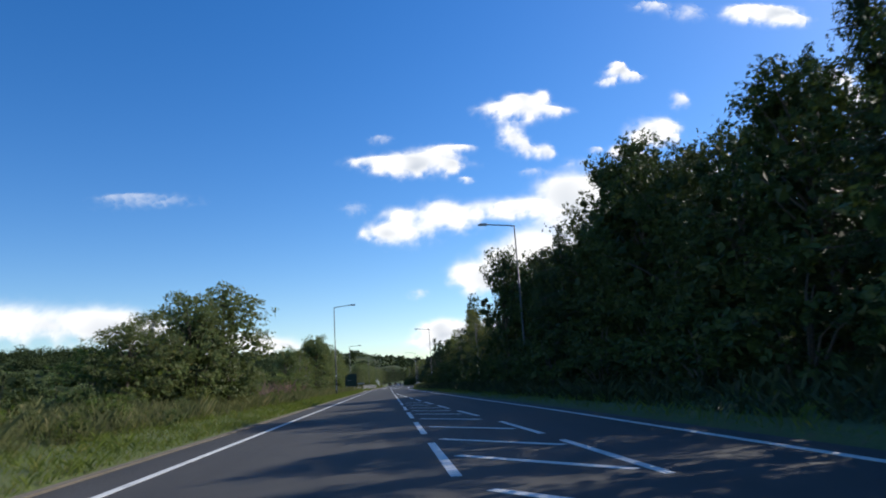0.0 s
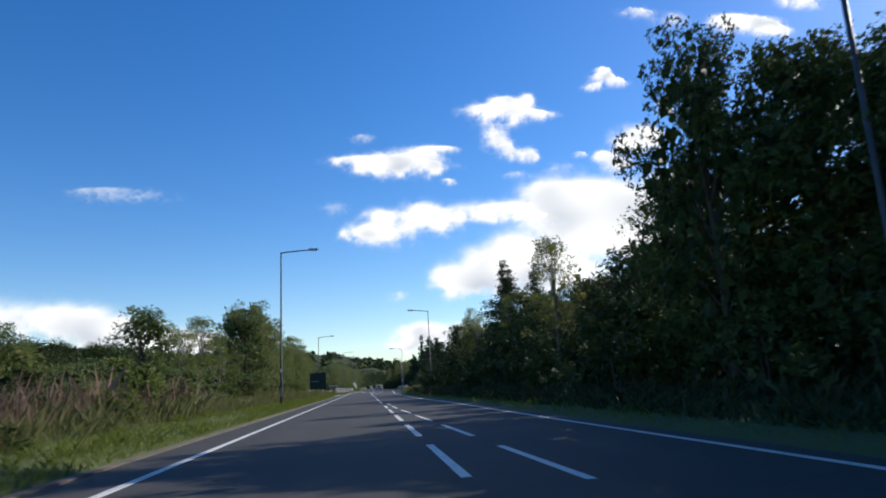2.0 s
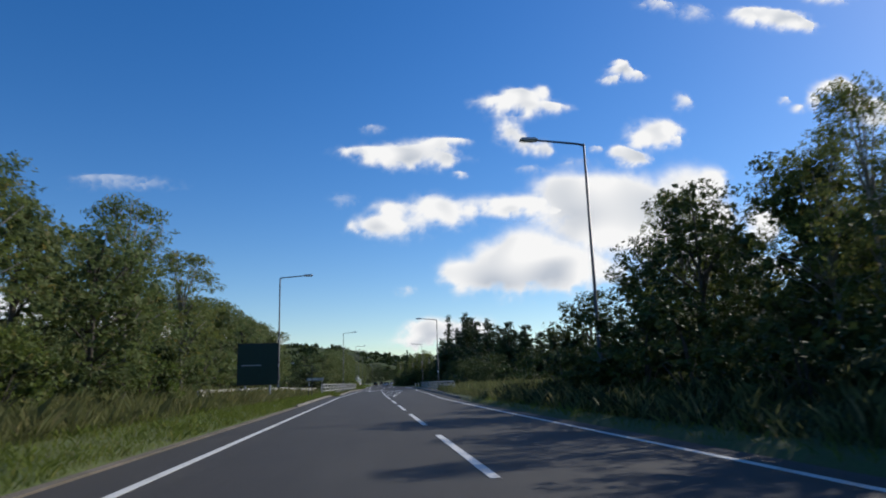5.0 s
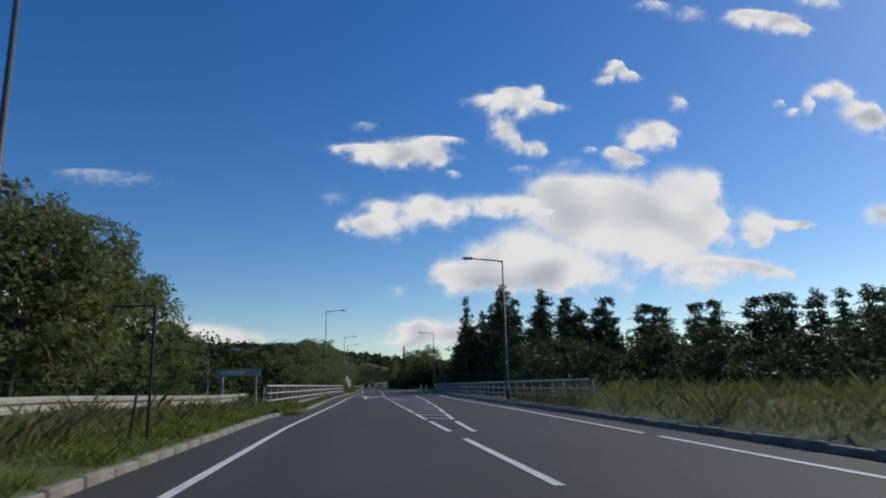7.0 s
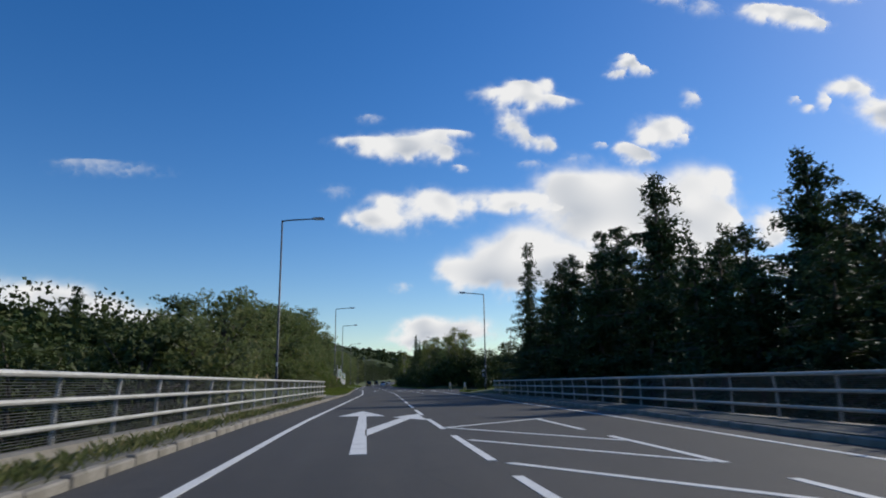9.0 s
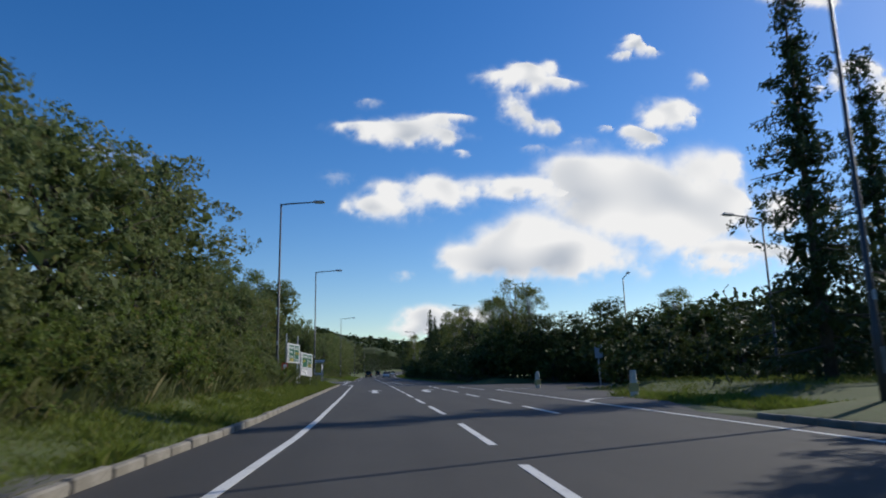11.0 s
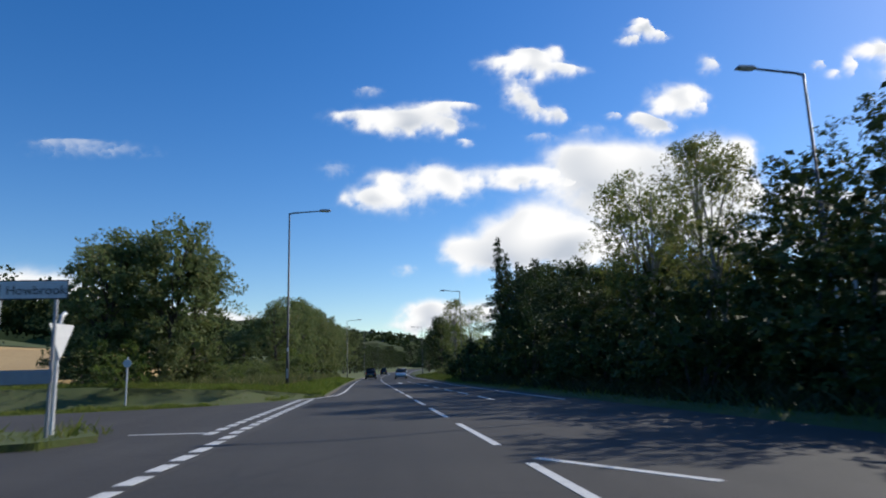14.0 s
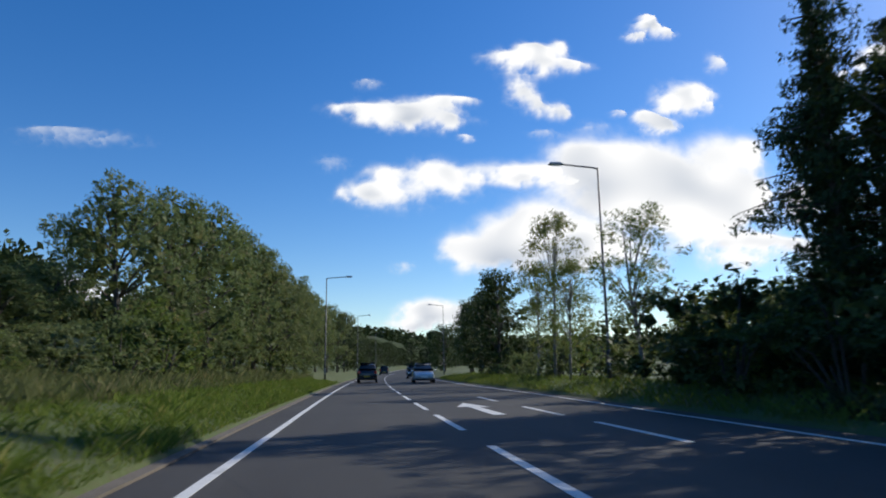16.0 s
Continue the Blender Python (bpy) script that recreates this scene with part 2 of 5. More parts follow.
def add_tube(bm, pts, radii, sides=8):
    """A round bar through the points, closed at both ends."""
    rings = []
    for i, p in enumerate(pts):
        p = Vector(p)
        d = (Vector(pts[min(i + 1, len(pts) - 1)]) - Vector(pts[max(i - 1, 0)])).normalized()
        u = d.cross(Vector((0, 1, 0.01)) if abs(d.y) < 0.9 else Vector((1, 0, 0))).normalized()
        w = d.cross(u)
        r = radii[i] if isinstance(radii, (list, tuple)) else radii
        rings.append([bm.verts.new(p + (u * math.cos(k * math.tau / sides) + w * math.sin(k * math.tau / sides)) * r) for k in range(sides)])
    for r0, r1 in zip(rings, rings[1:]):
        for k in range(sides):
            bm.faces.new((r0[k], r0[(k + 1) % sides], r1[(k + 1) % sides], r1[k]))
    bm.faces.new(rings[0][::-1])
    bm.faces.new(rings[-1])
    return bm


def tube_bm(pts, radii, sides=8):
    return add_tube(bmesh.new(), pts, radii, sides)


def root(name, m, label, category, group="", kind=""):
    ob = new(name)
    ob.empty_display_size = 0.3
    ob.matrix_basis = m
    return tagged(ob, label, category, group, kind)


# ---- the line of the road ----
def track(y, ys, xs):
    x = float(np.interp(y, ys, xs))
    return x + (0.0003 * (y - 340) ** 2 if y > 340 else 0.0)


def left_line(y):
    return track(y, (0, 132, 158, 175, 218, 235, 255, 312, 340), (-2.4, -2.4, -1.72, -1.45, 0.18, 0.24, 0.24, 0.5, 0.52))


def centre_line(y):
    return track(y, (0, 134, 166, 178, 220, 250, 285, 340), (1.41, 1.41, 1.64, 1.85, 3.15, 3.4, 3.58, 3.62))


def right_line(y):
    return track(y, (0, 15, 40, 62, 80, 105, 120, 140, 165, 178, 224, 245, 330, 350), (5.2, 5.3, 4.95, 4.8, 4.35, 4.35, 4.5, 5.4, 6.1, 7.0, 8.2, 8.7, 8.2, 9.0))


def left_edge(y):
    return track(y, (0, 110, 138, 146, 175, 220, 262, 312, 340), (-3.3, -3.35, -3.55, -2.75, -2.65, -1.05, -1.0, -0.1, -0.15))


def right_edge(y):
    return right_line(y) + float(np.interp(y, (0, 110, 120, 170, 350), (0.5, 0.5, 0.95, 0.9, 0.6)))


def rise(y):
    return 3.0e-5 * (y - 340) ** 2 if y > 340 else 0.0


def step(x, a0, a1):
    t = min(max((x - a0) / (a1 - a0), 0.0), 1.0)
    return t * t * (3 - 2 * t)


def cutting(y):
    return 6.0 * step(y, 147, 158) * (1 - step(y, 196, 206))


def height(x, y):
    """The lie of the land beside the road."""
    yy = min(y, 900)
    base = rise(min(yy, 640)) + 12 * step(y, 640, 900) + 6 * step(y, 900, 1300)
    if x < left_edge(yy):
        d = left_edge(yy) - x
        z = 0.04 + 0.16 * min(d, 3.0) + 0.05 * min(max(d - 3, 0), 6)
        z += 0.55 * step(yy, 205, 222) * (1 - step(yy, 262, 268)) * step(d, 0.8, 3.5)
        z -= 4.5 * step(d, 16, 60) * (1 - step(yy, 120, 200))
        z += 17 * step(d, 22, 170) * step(yy, 150, 290) + 11 * step(d, 120, 600) * step(yy, 150, 400)
        z += 3.8 * step(d, 3, 24) * step(yy, 318, 372)
        if 266 < yy < 306:
            z = -0.04 + (z + 0.04) * step(d, 14, 40)
        if 306 <= yy < 311.5 and d < 2.6 * (311.5 - yy) / 4:
            z = -0.04
    elif x > right_edge(yy):
        d = x - right_edge(yy)
        z = 0.04 + 0.13 * min(d, 3.0) + 0.22 * min(max(d - 4, 0), 8) * (1 - step(yy, 95, 115)) * step(yy, -30, 0)
        z += 10 * step(d, 60, 400)
        if 219 < yy <= 240:
            z = -0.04 + (z + 0.04) * step(d, 4.2, 7)
        if 240 < yy < 262:
            z = -0.04 + (z + 0.04) * step(d, 16, 40)
    else:
        return base - 0.15 - cutting(yy)
    return base + z - cutting(yy) * (1 - 0.8 * step(abs(x), 120, 300))


# ---- ground ----
def build_ground():
    offs = (0, 0.2, 0.6, 1.2, 2, 3, 4.5, 6, 8, 11, 15, 20, 28, 40, 60, 90, 140, 220, 350, 600, 1200, 3500)
    ys = [-400, -200, -120, -80] + [-50 + 2.5 * i for i in range(190)] + [440, 470, 520, 600, 720, 900, 1300, 2000, 3200, 4800]
    verts, faces = [], []
    for y in ys:
        yy = min(max(y, -60), 900)
        l, r = left_edge(yy), right_edge(yy)
        xs = [l - o for o in offs[::-1]] + [l + 0.05, r - 0.05] + [r + o for o in offs]
        for x in xs:
            h = height(x, max(y, -60))
            verts.append((x, y, h + (0.06 * noise.noise((x * 0.5, y * 0.5, 0)) if (x < l - 0.7 and not 264 < y < 308) or (x > r + 0.7 and not 217 < y < 264) else 0)))
    w = len(offs) * 2 + 2
    for j in range(len(ys) - 1):
        for i in range(w - 1):
            k = j * w + i
            faces.append((k, k + 1, k + w + 1, k + w))
    return tagged(link_mesh("ground", verts, faces, GROUND, None, True), "rough grass and soil verges and fields beside the road", "ground", kind="structure")


build_ground()


def slab(name, xa, xb, y0, y1, top, thick, mat, dy=2.5, parent=None):
    """A paved strip between two lines along the road."""
    n = max(2, int((y1 - y0) / dy) + 1)
    ys = [y0 + (y1 - y0) * i / (n - 1) for i in range(n)]
    verts, faces = [], []
    for y in ys:
        za = top + rise(y)
        verts += [(xa(y), y, za), (xb(y), y, za), (xb(y), y, za - thick), (xa(y), y, za - thick)]
    for i in range(n - 1):
        k = 4 * i
        for q in range(4):
            faces.append((k + q, k + (q + 1) % 4, k + 4 + (q + 1) % 4, k + 4 + q)[::-1])
    faces += [(0, 1, 2, 3), tuple(4 * (n - 1) + q for q in (3, 2, 1, 0))]
    return link_mesh(name, verts, faces, mat, parent)


road = tagged(slab("road", left_edge, right_edge, -60, 800, 0.0, 0.5, ASPHALT), "worn grey asphalt single carriageway with white markings", "road", kind="structure")


def apron(name, outline, z, mat, label, category):
    bm = bmesh.new()
    vs = [bm.verts.new((x, y, z)) for x, y in outline]
    f = bm.faces.new(vs)
    r = bmesh.ops.extrude_face_region(bm, geom=[f])
    for v in [g for g in r["geom"] if isinstance(g, bmesh.types.BMVert)]:
        v.co.z -= 0.3
    bmesh.ops.recalc_face_normals(bm, faces=bm.faces)
    return tagged(part(name, bm, mat), label, category, kind="structure")


apron("side_road", [(left_edge(y) + 0.004, y) for y in (267.5, 275, 285, 295, 306.5, 311)] + [(-0.75, 309.6), (-1.4, 307.9), (-2.8, 305.8), (-5, 303.8), (-10, 302), (-34, 303), (-34, 286), (-14, 284), (-7, 281), (-3.5, 277), (-1.6, 271.5)], 0.002, ASPHALT_SIDE, "asphalt mouth of a side road with give-way lines", "road")
apron("side_road", [(right_edge(y) - 0.004, y) for y in (220, 228, 238, 245, 255, 263)] + [(12, 260), (19, 257), (23, 252), (24, 246), (21, 243.5), (15, 241.5), (13.4, 237), (11.6, 228)], 0.002, ASPHALT_SIDE, "shaded asphalt side road joining the carriageway", "road")
apron("pavement", [(-5.2, 288.7), (-3.6, 289.6), (-3.0, 290.6), (-3.6, 291.8), (-6, 292.6), (-16, 293.5), (-16, 289)], 0.12, GROUND, "small grassed traffic island at the side road", "pavement")


for y0, y1 in ((-60, 112), (310.4, 800)):
    tagged(slab("shoulder", lambda y: left_edge(y) - 0.45, left_edge, y0, y1, 0.03, 0.2, GRAVEL), "strip of brown grit and broken asphalt along the verge", "pavement", kind="structure")


# ---- road markings ----
def stripe(name, pts, width, z=0.006):
    """A flat band of paint along the points, a few millimetres proud of the asphalt."""
    vs, fs = [], []
    for i, p in enumerate(pts):
        q0, q1 = pts[max(i - 1, 0)], pts[min(i + 1, len(pts) - 1)]
        dx, dy = q1[0] - q0[0], q1[1] - q0[1]
        k = math.hypot(dx, dy)
        ox, oy = -dy / k * width / 2, dx / k * width / 2
        zz = z + rise(p[1])
        vs += [(p[0] + ox, p[1] + oy, zz), (p[0] - ox, p[1] - oy, zz), (p[0] - ox, p[1] - oy, zz - 0.005), (p[0] + ox, p[1] + oy, zz - 0.005)]
    for i in range(len(pts) - 1):
        k = 4 * i
        for q in range(4):
            fs.append((k + q, k + 4 + q, k + 4 + (q + 1) % 4, k + (q + 1) % 4))
    fs += [(0, 1, 2, 3), tuple(4 * (len(pts) - 1) + q for q in (3, 2, 1, 0))]
    return link_mesh(name, vs, fs, PAINT, road)


def along(line, y0, y1, width, name, shift=0.0, dy=4.0):
    n = max(2, int(abs(y1 - y0) / dy) + 1)
    return stripe(name, [(line(y0 + (y1 - y0) * i / (n - 1)) + shift, y0 + (y1 - y0) * i / (n - 1)) for i in range(n)], width)


def painted(outline, name="arrow", z=0.006):
    bm = bmesh.new()
    f = bm.faces.new([bm.verts.new((x, y, z)) for x, y in outline])
    if f.normal.z < 0:
        f.normal_flip()
    r = bmesh.ops.extrude_face_region(bm, geom=[f])
    for v in [g for g in r["geom"] if isinstance(g, bmesh.types.BMVert)]:
        v.co.z -= 0.005
    bmesh.ops.recalc_face_normals(bm, faces=bm.faces)
    return part(name, bm, PAINT, road)


along(left_line, -60, 264.5, 0.125, "edge_line")
stripe("edge_line", [(0.22, 264.4), (0.2, 266.5), (0.05, 268.5), (-0.3, 270.3), (-0.95, 271.9)], 0.14)
stripe("edge_line", [(-1.2, 307.4), (-0.4, 309.3), (0.3, 312.2), (0.5, 317), (0.5, 322)], 0.13)
along(left_line, 321.8, 620, 0.115, "edge_line")
along(right_line, -60, 126.2, 0.115, "edge_line")
along(right_line, 127.0, 242.2, 0.115, "edge_line")
along(right_line, 300.0, 620, 0.115, "edge_line")
stripe("edge_line", [(8.7, 242.1), (9.0, 242.7), (9.6, 243.1), (11, 243.3)], 0.13)
# centre line: warning dashes of 4 m with 2 m gaps near the junctions, 6 m with 3 m gaps between
for i in range(12):
    along(centre_line, -8.7 + 6 * i, -4.7 + 6 * i, 0.12, "dash")
for i in range(7):
    along(centre_line, 67.2 + 9 * i, 73.1 + 9 * i, 0.12, "dash")
for y in (129.2, 134.3, 139.2, 144.3, 149.6, 155.0, 161.2, 166.6, 172.4, 178.6, 184.6):
    along(centre_line, y, y + 4.0, 0.12, "dash")
for i in range(5):
    along(centre_line, 190.4 + 6 * i, 194.4 + 6 * i, 0.12, "dash")
for i in range(19):
    along(centre_line, 221.5 + 6 * i, 225.6 + 6 * i, 0.12, "dash")
for i in range(26):
    along(centre_line, 336 + 6 * i, 340 + 6 * i, 0.12, "dash")


# hatched strips between the lanes
def hatch_right_a(y):
    return float(np.interp(y, (-10, 10, 20, 38, 58, 66), (3.35, 3.3, 2.9, 2.35, 1.75, 1.72)))


def hatch_right_b(y):
    return float(np.interp(y, (120, 131, 138, 145, 151, 157, 164, 176), (1.65, 1.95, 2.45, 2.98, 3.35, 3.7, 4.18, 4.6)))


def hatch_right_c(y):
    return float(np.interp(y, (262, 275, 284, 292), (5.6, 5.2, 5.2, 4.2)))


for y in (-9.6, -3.6, 2.4, 7.5, 14.2, 20.2, 26.2, 32.6, 38.6, 44.4, 50, 56.2, 62.2):
    along(hatch_right_a, y, y + 3.8, 0.11, "dash")
for y in (-1.0, 2.0, 4.9, 7.6, 11, 14.5, 17.5, 20, 23, 26.5, 30):
    stripe("hatch_line", [(1.62, y + 0.3), (hatch_right_a(y) - 0.15, y - 1.7 * (hatch_right_a(y) - 1.6) / 1.4)], 0.125)
for y in (128.9, 134.0, 138.8, 144.0, 149.3, 154.3, 160.5, 165.8, 171.4):
    along(hatch_right_b, y, y + 4.0, 0.12, "dash")
for y in (135.3, 137.6, 140.2, 143.2, 145.9, 148.8, 151.9, 155.0, 158.0, 161.3, 163.4, 166.3, 169.6, 172.7):
    stripe("hatch_line", [(centre_line(y) + 0.15, y), (hatch_right_b(y) - 0.2, y - 2.2 * (hatch_right_b(y) - 1.7) / 1.6)], 0.125)
stripe("hatch_line", [(1.85, 172.8), (4.7, 175.6)], 0.125)
for y in (262.1, 265.0, 268.1, 271.6, 274.6, 277.2, 279.6, 282.8, 286):
    stripe("hatch_line", [(centre_line(y) + 0.17, y), (hatch_right_c(y), y - 2.1)], 0.125)
for y in (220.6, 226.1, 232.4, 238.9, 243.1, 248.5, 252.8):
    stripe("dash", [(5.75 + (y - 220) * 0.012, y), (5.75 + (y - 216) * 0.012, y + 3.6)], 0.13)
for y in (301.5, 307.6, 313, 319.5, 326.4, 333.4, 339.0, 346):
    stripe("dash", [(6.25, y), (6.28, y + 3.6)], 0.13)
stripe("corner_line", [(8.16, 225.5), (8.5, 226.6), (8.9, 227.3), (9.15, 227.75), (9.5, 228.0), (9.9, 228.05), (10.35, 228.0)], 0.15, 0.009)
# arrows
painted([(-0.12, 167.7), (0.12, 167.7), (0.2, 178.6), (-0.02, 178.7)])
painted([(-0.62, 178.6), (0.75, 178.4), (0.1, 182.2)])
painted([(0.12, 170.9), (1.35, 176.6), (1.2, 177.4), (0.13, 172.6)])
painted([(0.95, 177.6), (1.75, 175.9), (1.8, 179.4)])
painted([(1.62, 241.2), (2.05, 241.2), (1.95, 245.5), (1.78, 245.5)])
painted([(1.5, 245.5), (2.3, 245.5), (1.88, 247.7)])
painted([(4.55, 240.9), (4.88, 240.9), (4.86, 244.3), (4.55, 244.3)])
painted([(4.55, 244.3), (4.86, 244.3), (5.1, 245.0), (4.95, 245.6)])
painted([(4.8, 246.2), (5.0, 244.6), (5.5, 245.7)])
painted([(4.85, 339.6), (5.15, 339.6), (5.12, 343.0), (4.85, 343.0)])
painted([(4.55, 343.1), (5.4, 342.7), (5.05, 345.2)])
painted([(4.9, 364), (5.2, 364), (5.2, 368), (4.9, 368)])
# give-way lines at the side roads
for i in range(19):
    y = 272.6 + 0.98 * i
    stripe("give_way_dash", [(-0.78, y), (-0.74, y + 0.62)], 0.2)
for i in range(17):
    y = 291.3 + 0.98 * i
    stripe("give_way_dash", [(-0.8 + 0.012 * i, y), (-0.79 + 0.012 * i, y + 0.62)], 0.2)
    stripe("give_way_dash", [(-1.28 + 0.012 * i, y), (-1.27 + 0.012 * i, y + 0.62)], 0.2)
stripe("give_way_dash", [(-2.9, 291.9), (-1.3, 291.7)], 0.12, 0.006)
for i in range(9):
    y = 243.0 + 1.0 * i
    stripe("give_way_dash", [(8.0 - 0.06 * max(0, i - 4), y), (8.0 - 0.06 * max(0, i - 4), y + 0.6)], 0.2)
for x, y in ((2.9, 259.7), (3.4, 142.4), (2.2, 142.4), (3.1, 228.4)):
    part("road_stud", box_bm(x - 0.06, x + 0.06, y - 0.06, y + 0.06, 0.0, 0.02, 0.01), GREY_PLATE, road)


# ---- bridge ----
def para_left(y):
    return -4.5 + (y - 145) * 0.032


def para_right(y):
    return 7.4 + (y - 136) * 0.036


bridge = tagged(slab("bridge_deck", lambda y: para_left(y) - 0.25, lambda y: para_right(y) + 0.25, 146, 207, -0.16, 0.9, CONCRETE), "concrete bridge deck carrying the road over a wooded cutting", "bridge", kind="structure")
slab("footway", lambda y: para_left(y) - 0.25, lambda y: left_edge(y) - 0.13, 140, 212, 0.13, 0.35, FOOTWAY, 2.5, bridge)
slab("footway", lambda y: right_edge(y) + 0.13, lambda y: max(para_right(y) + 0.25, right_edge(y) + 0.3), 136, 212, 0.13, 0.35, FOOTWAY, 2.5, bridge)
for y in (150, 203):
    part("abutment", box_bm(-6, 11, y - 1.2, y + 1.2, -6.5, -0.9), CONCRETE, bridge)


def parapet(line, y0, y1, side, label):
    """Aluminium post and rail parapet with wire infill, on a low plinth."""
    r = root("bridge_parapet", pose(line(y0), y0, 0.13 if side < 0 else 0.06), label, "parapet", "bridge parapets")
    ox, oy = line(y0), y0
    n = int((y1 - y0) / 1.9)
    pr = random.Random(int(y0))
    step_y = (y1 - y0) / n
    plinth, infill = bmesh.new(), bmesh.new()
    post = None
    for i in range(n + 1):
        y = y0 + step_y * i
        x = line(y)
        if post is None:
            bm = tube_bm([(0, 0, 0), (0.0, 0, 0.55), (-0.04 * side, 0, 0.92)], [0.042, 0.034, 0.03], 6)
            add_box(bm, -0.1, 0.1, -0.1, 0.1, 0, 0.03)
            post = part("post", bm, ALU, r)
        else:
            q = new("post", post.data)
            q.parent = r
            q.matrix_basis = pose(x - ox + 0.09 * side, y - oy, 0.06, 0, pr.uniform(-2.5, 2.5), 0)
    post.location = (0.09 * side, 0, 0.06)
    seg = 12
    ys = [y0 + (y1 - y0) * k / seg for k in range(seg + 1)]
    for z, rad, dx in ((0.98, 0.04, -0.04), (0.66, 0.034, -0.07), (0.34, 0.034, -0.07)):
        part("rail", tube_bm([(line(y) - ox + dx * side, y - oy, z) for y in ys], rad, 8), ALU, r)
    for k in range(24):
        add_tube(infill, [(line(y) - ox + 0.03 * side, y - oy, 0.12 + k * 0.0345) for y in ys], 0.005, 4)
    tagged(part("wire_infill", infill, WIRE, r), kind="stuff")
    vs, fs = [], []
    for y in ys:
        x = line(y) - ox
        vs += [(x - 0.16, y - oy, 0.1), (x + 0.16, y - oy, 0.1), (x + 0.16, y - oy, -0.1), (x - 0.16, y - oy, -0.1)]
    for i in range(seg):
        for q in range(4):
            fs.append((4 * i + q, 4 * i + 4 + q, 4 * i + 4 + (q + 1) % 4, 4 * i + (q + 1) % 4))
    fs += [(3, 2, 1, 0), tuple(4 * seg + q for q in range(4))]
    link_mesh("plinth", vs, fs, KERB, r)
    return r


parapet(para_left, 144.4, 206, -1, "pale aluminium bridge parapet with rails and wire infill")
parapet(para_right, 137, 208, 1, "pale aluminium bridge parapet beside dark conifers")


def crash_barrier(pts, label, sink=0.0):
    """Corrugated steel beam on short posts."""
    r = root("crash_barrier", pose(pts[0][0], pts[0][1], height(*pts[0])), label, "barrier")
    prof = ((0.0, 0.0), (0.05, 0.04), (0.05, 0.1), (0.0, 0.14), (0.0, 0.17), (0.05, 0.21), (0.05, 0.27), (0.0, 0.31))
    vs, fs = [], []
    z0 = height(*pts[0])
    for x, y in pts:
        vs += [(x - pts[0][0] + a, y - pts[0][1], 0.3 - sink + c + height(x, y) - z0) for a, c in prof]
    w = len(prof)
    for i in range(len(pts) - 1):
        for q in range(w - 1):
            fs.append((i * w + q, i * w + q + 1, (i + 1) * w + q + 1, (i + 1) * w + q))
    beam = link_mesh("beam", vs, fs, BARRIER, r)
    md = beam.modifiers.new("thickness", 'SOLIDIFY')
    md.thickness = 0.006
    for x, y in pts[::2]:
        z = height(x, y) - z0
        part("post", box_bm(x - pts[0][0] - 0.07, x - pts[0][0] - 0.01, y - pts[0][1] - 0.05, y - pts[0][1] + 0.05, z - 0.2 - sink, z + 0.58 - sink), GALV, r)
    return r


crash_barrier([(-6.2 + max(0, (y - 128)) * 0.085, y) for y in np.arange(104, 144, 1.6)], "whitish corrugated steel crash barrier half hidden in grass", 0.13)
crash_barrier([(-3.3, y) for y in np.arange(240, 257, 1.6)], "whitish steel crash barrier in weeds below the signs", 0.32)


# ---- street lamps ----
def lamp_head(r, h, s, tilt=0.12):
    arm = 1.75
    part("arm", tube_bm([(0, 0, h - 0.06), (0.25 * s, 0, h), (arm * s, 0, h + tilt)], [0.045, 0.04, 0.035], 8), COLUMN, r)
    bm = box_bm(-0.33, 0.33, -0.13, 0.13, -0.05, 0.07, 0.03)
    for v in bm.verts:
        if v.co.z > 0.03:
            v.co.x *= 0.8
            v.co.y *= 0.6
    lan = part("lantern", bm, GREY_PLATE, r)
    lan.location = ((arm + 0.22) * s, 0, h + tilt + 0.02)
    gl = part("lens", box_bm(-0.2, 0.22, -0.1, 0.1, -0.075, -0.045, 0.01), WHITE_PLATE, lan)
    return gl


def street_lamp(x, y, top, s, base=None, rz=0.0, label="grey steel street lamp with one short arm"):
    z = height(x, y) if base is None else base
    h = top - z
    r = root("street_lamp", pose(x, y, z, 0, 0, rz), label, "street lamp", "street lamps along the road")
    part("column", tube_bm([(0, 0, -0.3), (0, 0, 1.35), (0, 0, 1.45), (0, 0, h)], [0.09, 0.09, 0.066, 0.042], 10), COLUMN, r, smooth=True)
    part("access_door", box_bm(-0.05, 0.05, -0.112, -0.1, 0.5, 1.0), GALV, r)
    part("number_plate", box_bm(-0.04, 0.04, -0.085, -0.078, 1.9, 2.1), WHITE_PLATE, r)
    lamp_head(r, h, s)
    return r


for x, y, top in ((-4.52, 67.0, 9.45), (-6.15, 125.2, 8.6), (-4.4, 194.3, 9.84), (-3.17, 239.9, 10.0), (-2.95, 263.1, 9.9), (-2.45, 314.6, 10.03), (-1.1, 384.0, 9.3), (1.5, 440, 10.6), (6.0, 500, 11.2)):
    street_lamp(x, y, top, 1, None if y < 150 or y > 200 else 0.0)
for x, y, top in ((9.19, 36.0, 10.3), (7.68, 99.4, 9.06), (7.5, 150.4, 7.75), (11.0, 216.8, 8.8), (15.8, 296.2, 10.15), (12.6, 352.6, 10.0), (13.9, 420, 10.4), (22, 500, 11)):
    street_lamp(x, y, top, -1, 0.1 if 148 < y < 200 else None)
street_lamp(22.6, 257.1, 8.45, -1, None, 80, "grey street lamp on the side road seen end on")
street_lamp(20.6, 234.5, 8.1, -1, None, 10, "grey street lamp beside the side road")
street_lamp(-12.05, 168.0, 3.9, 1, -5.0, 0, "grey street lamp rising from the road below the bridge")


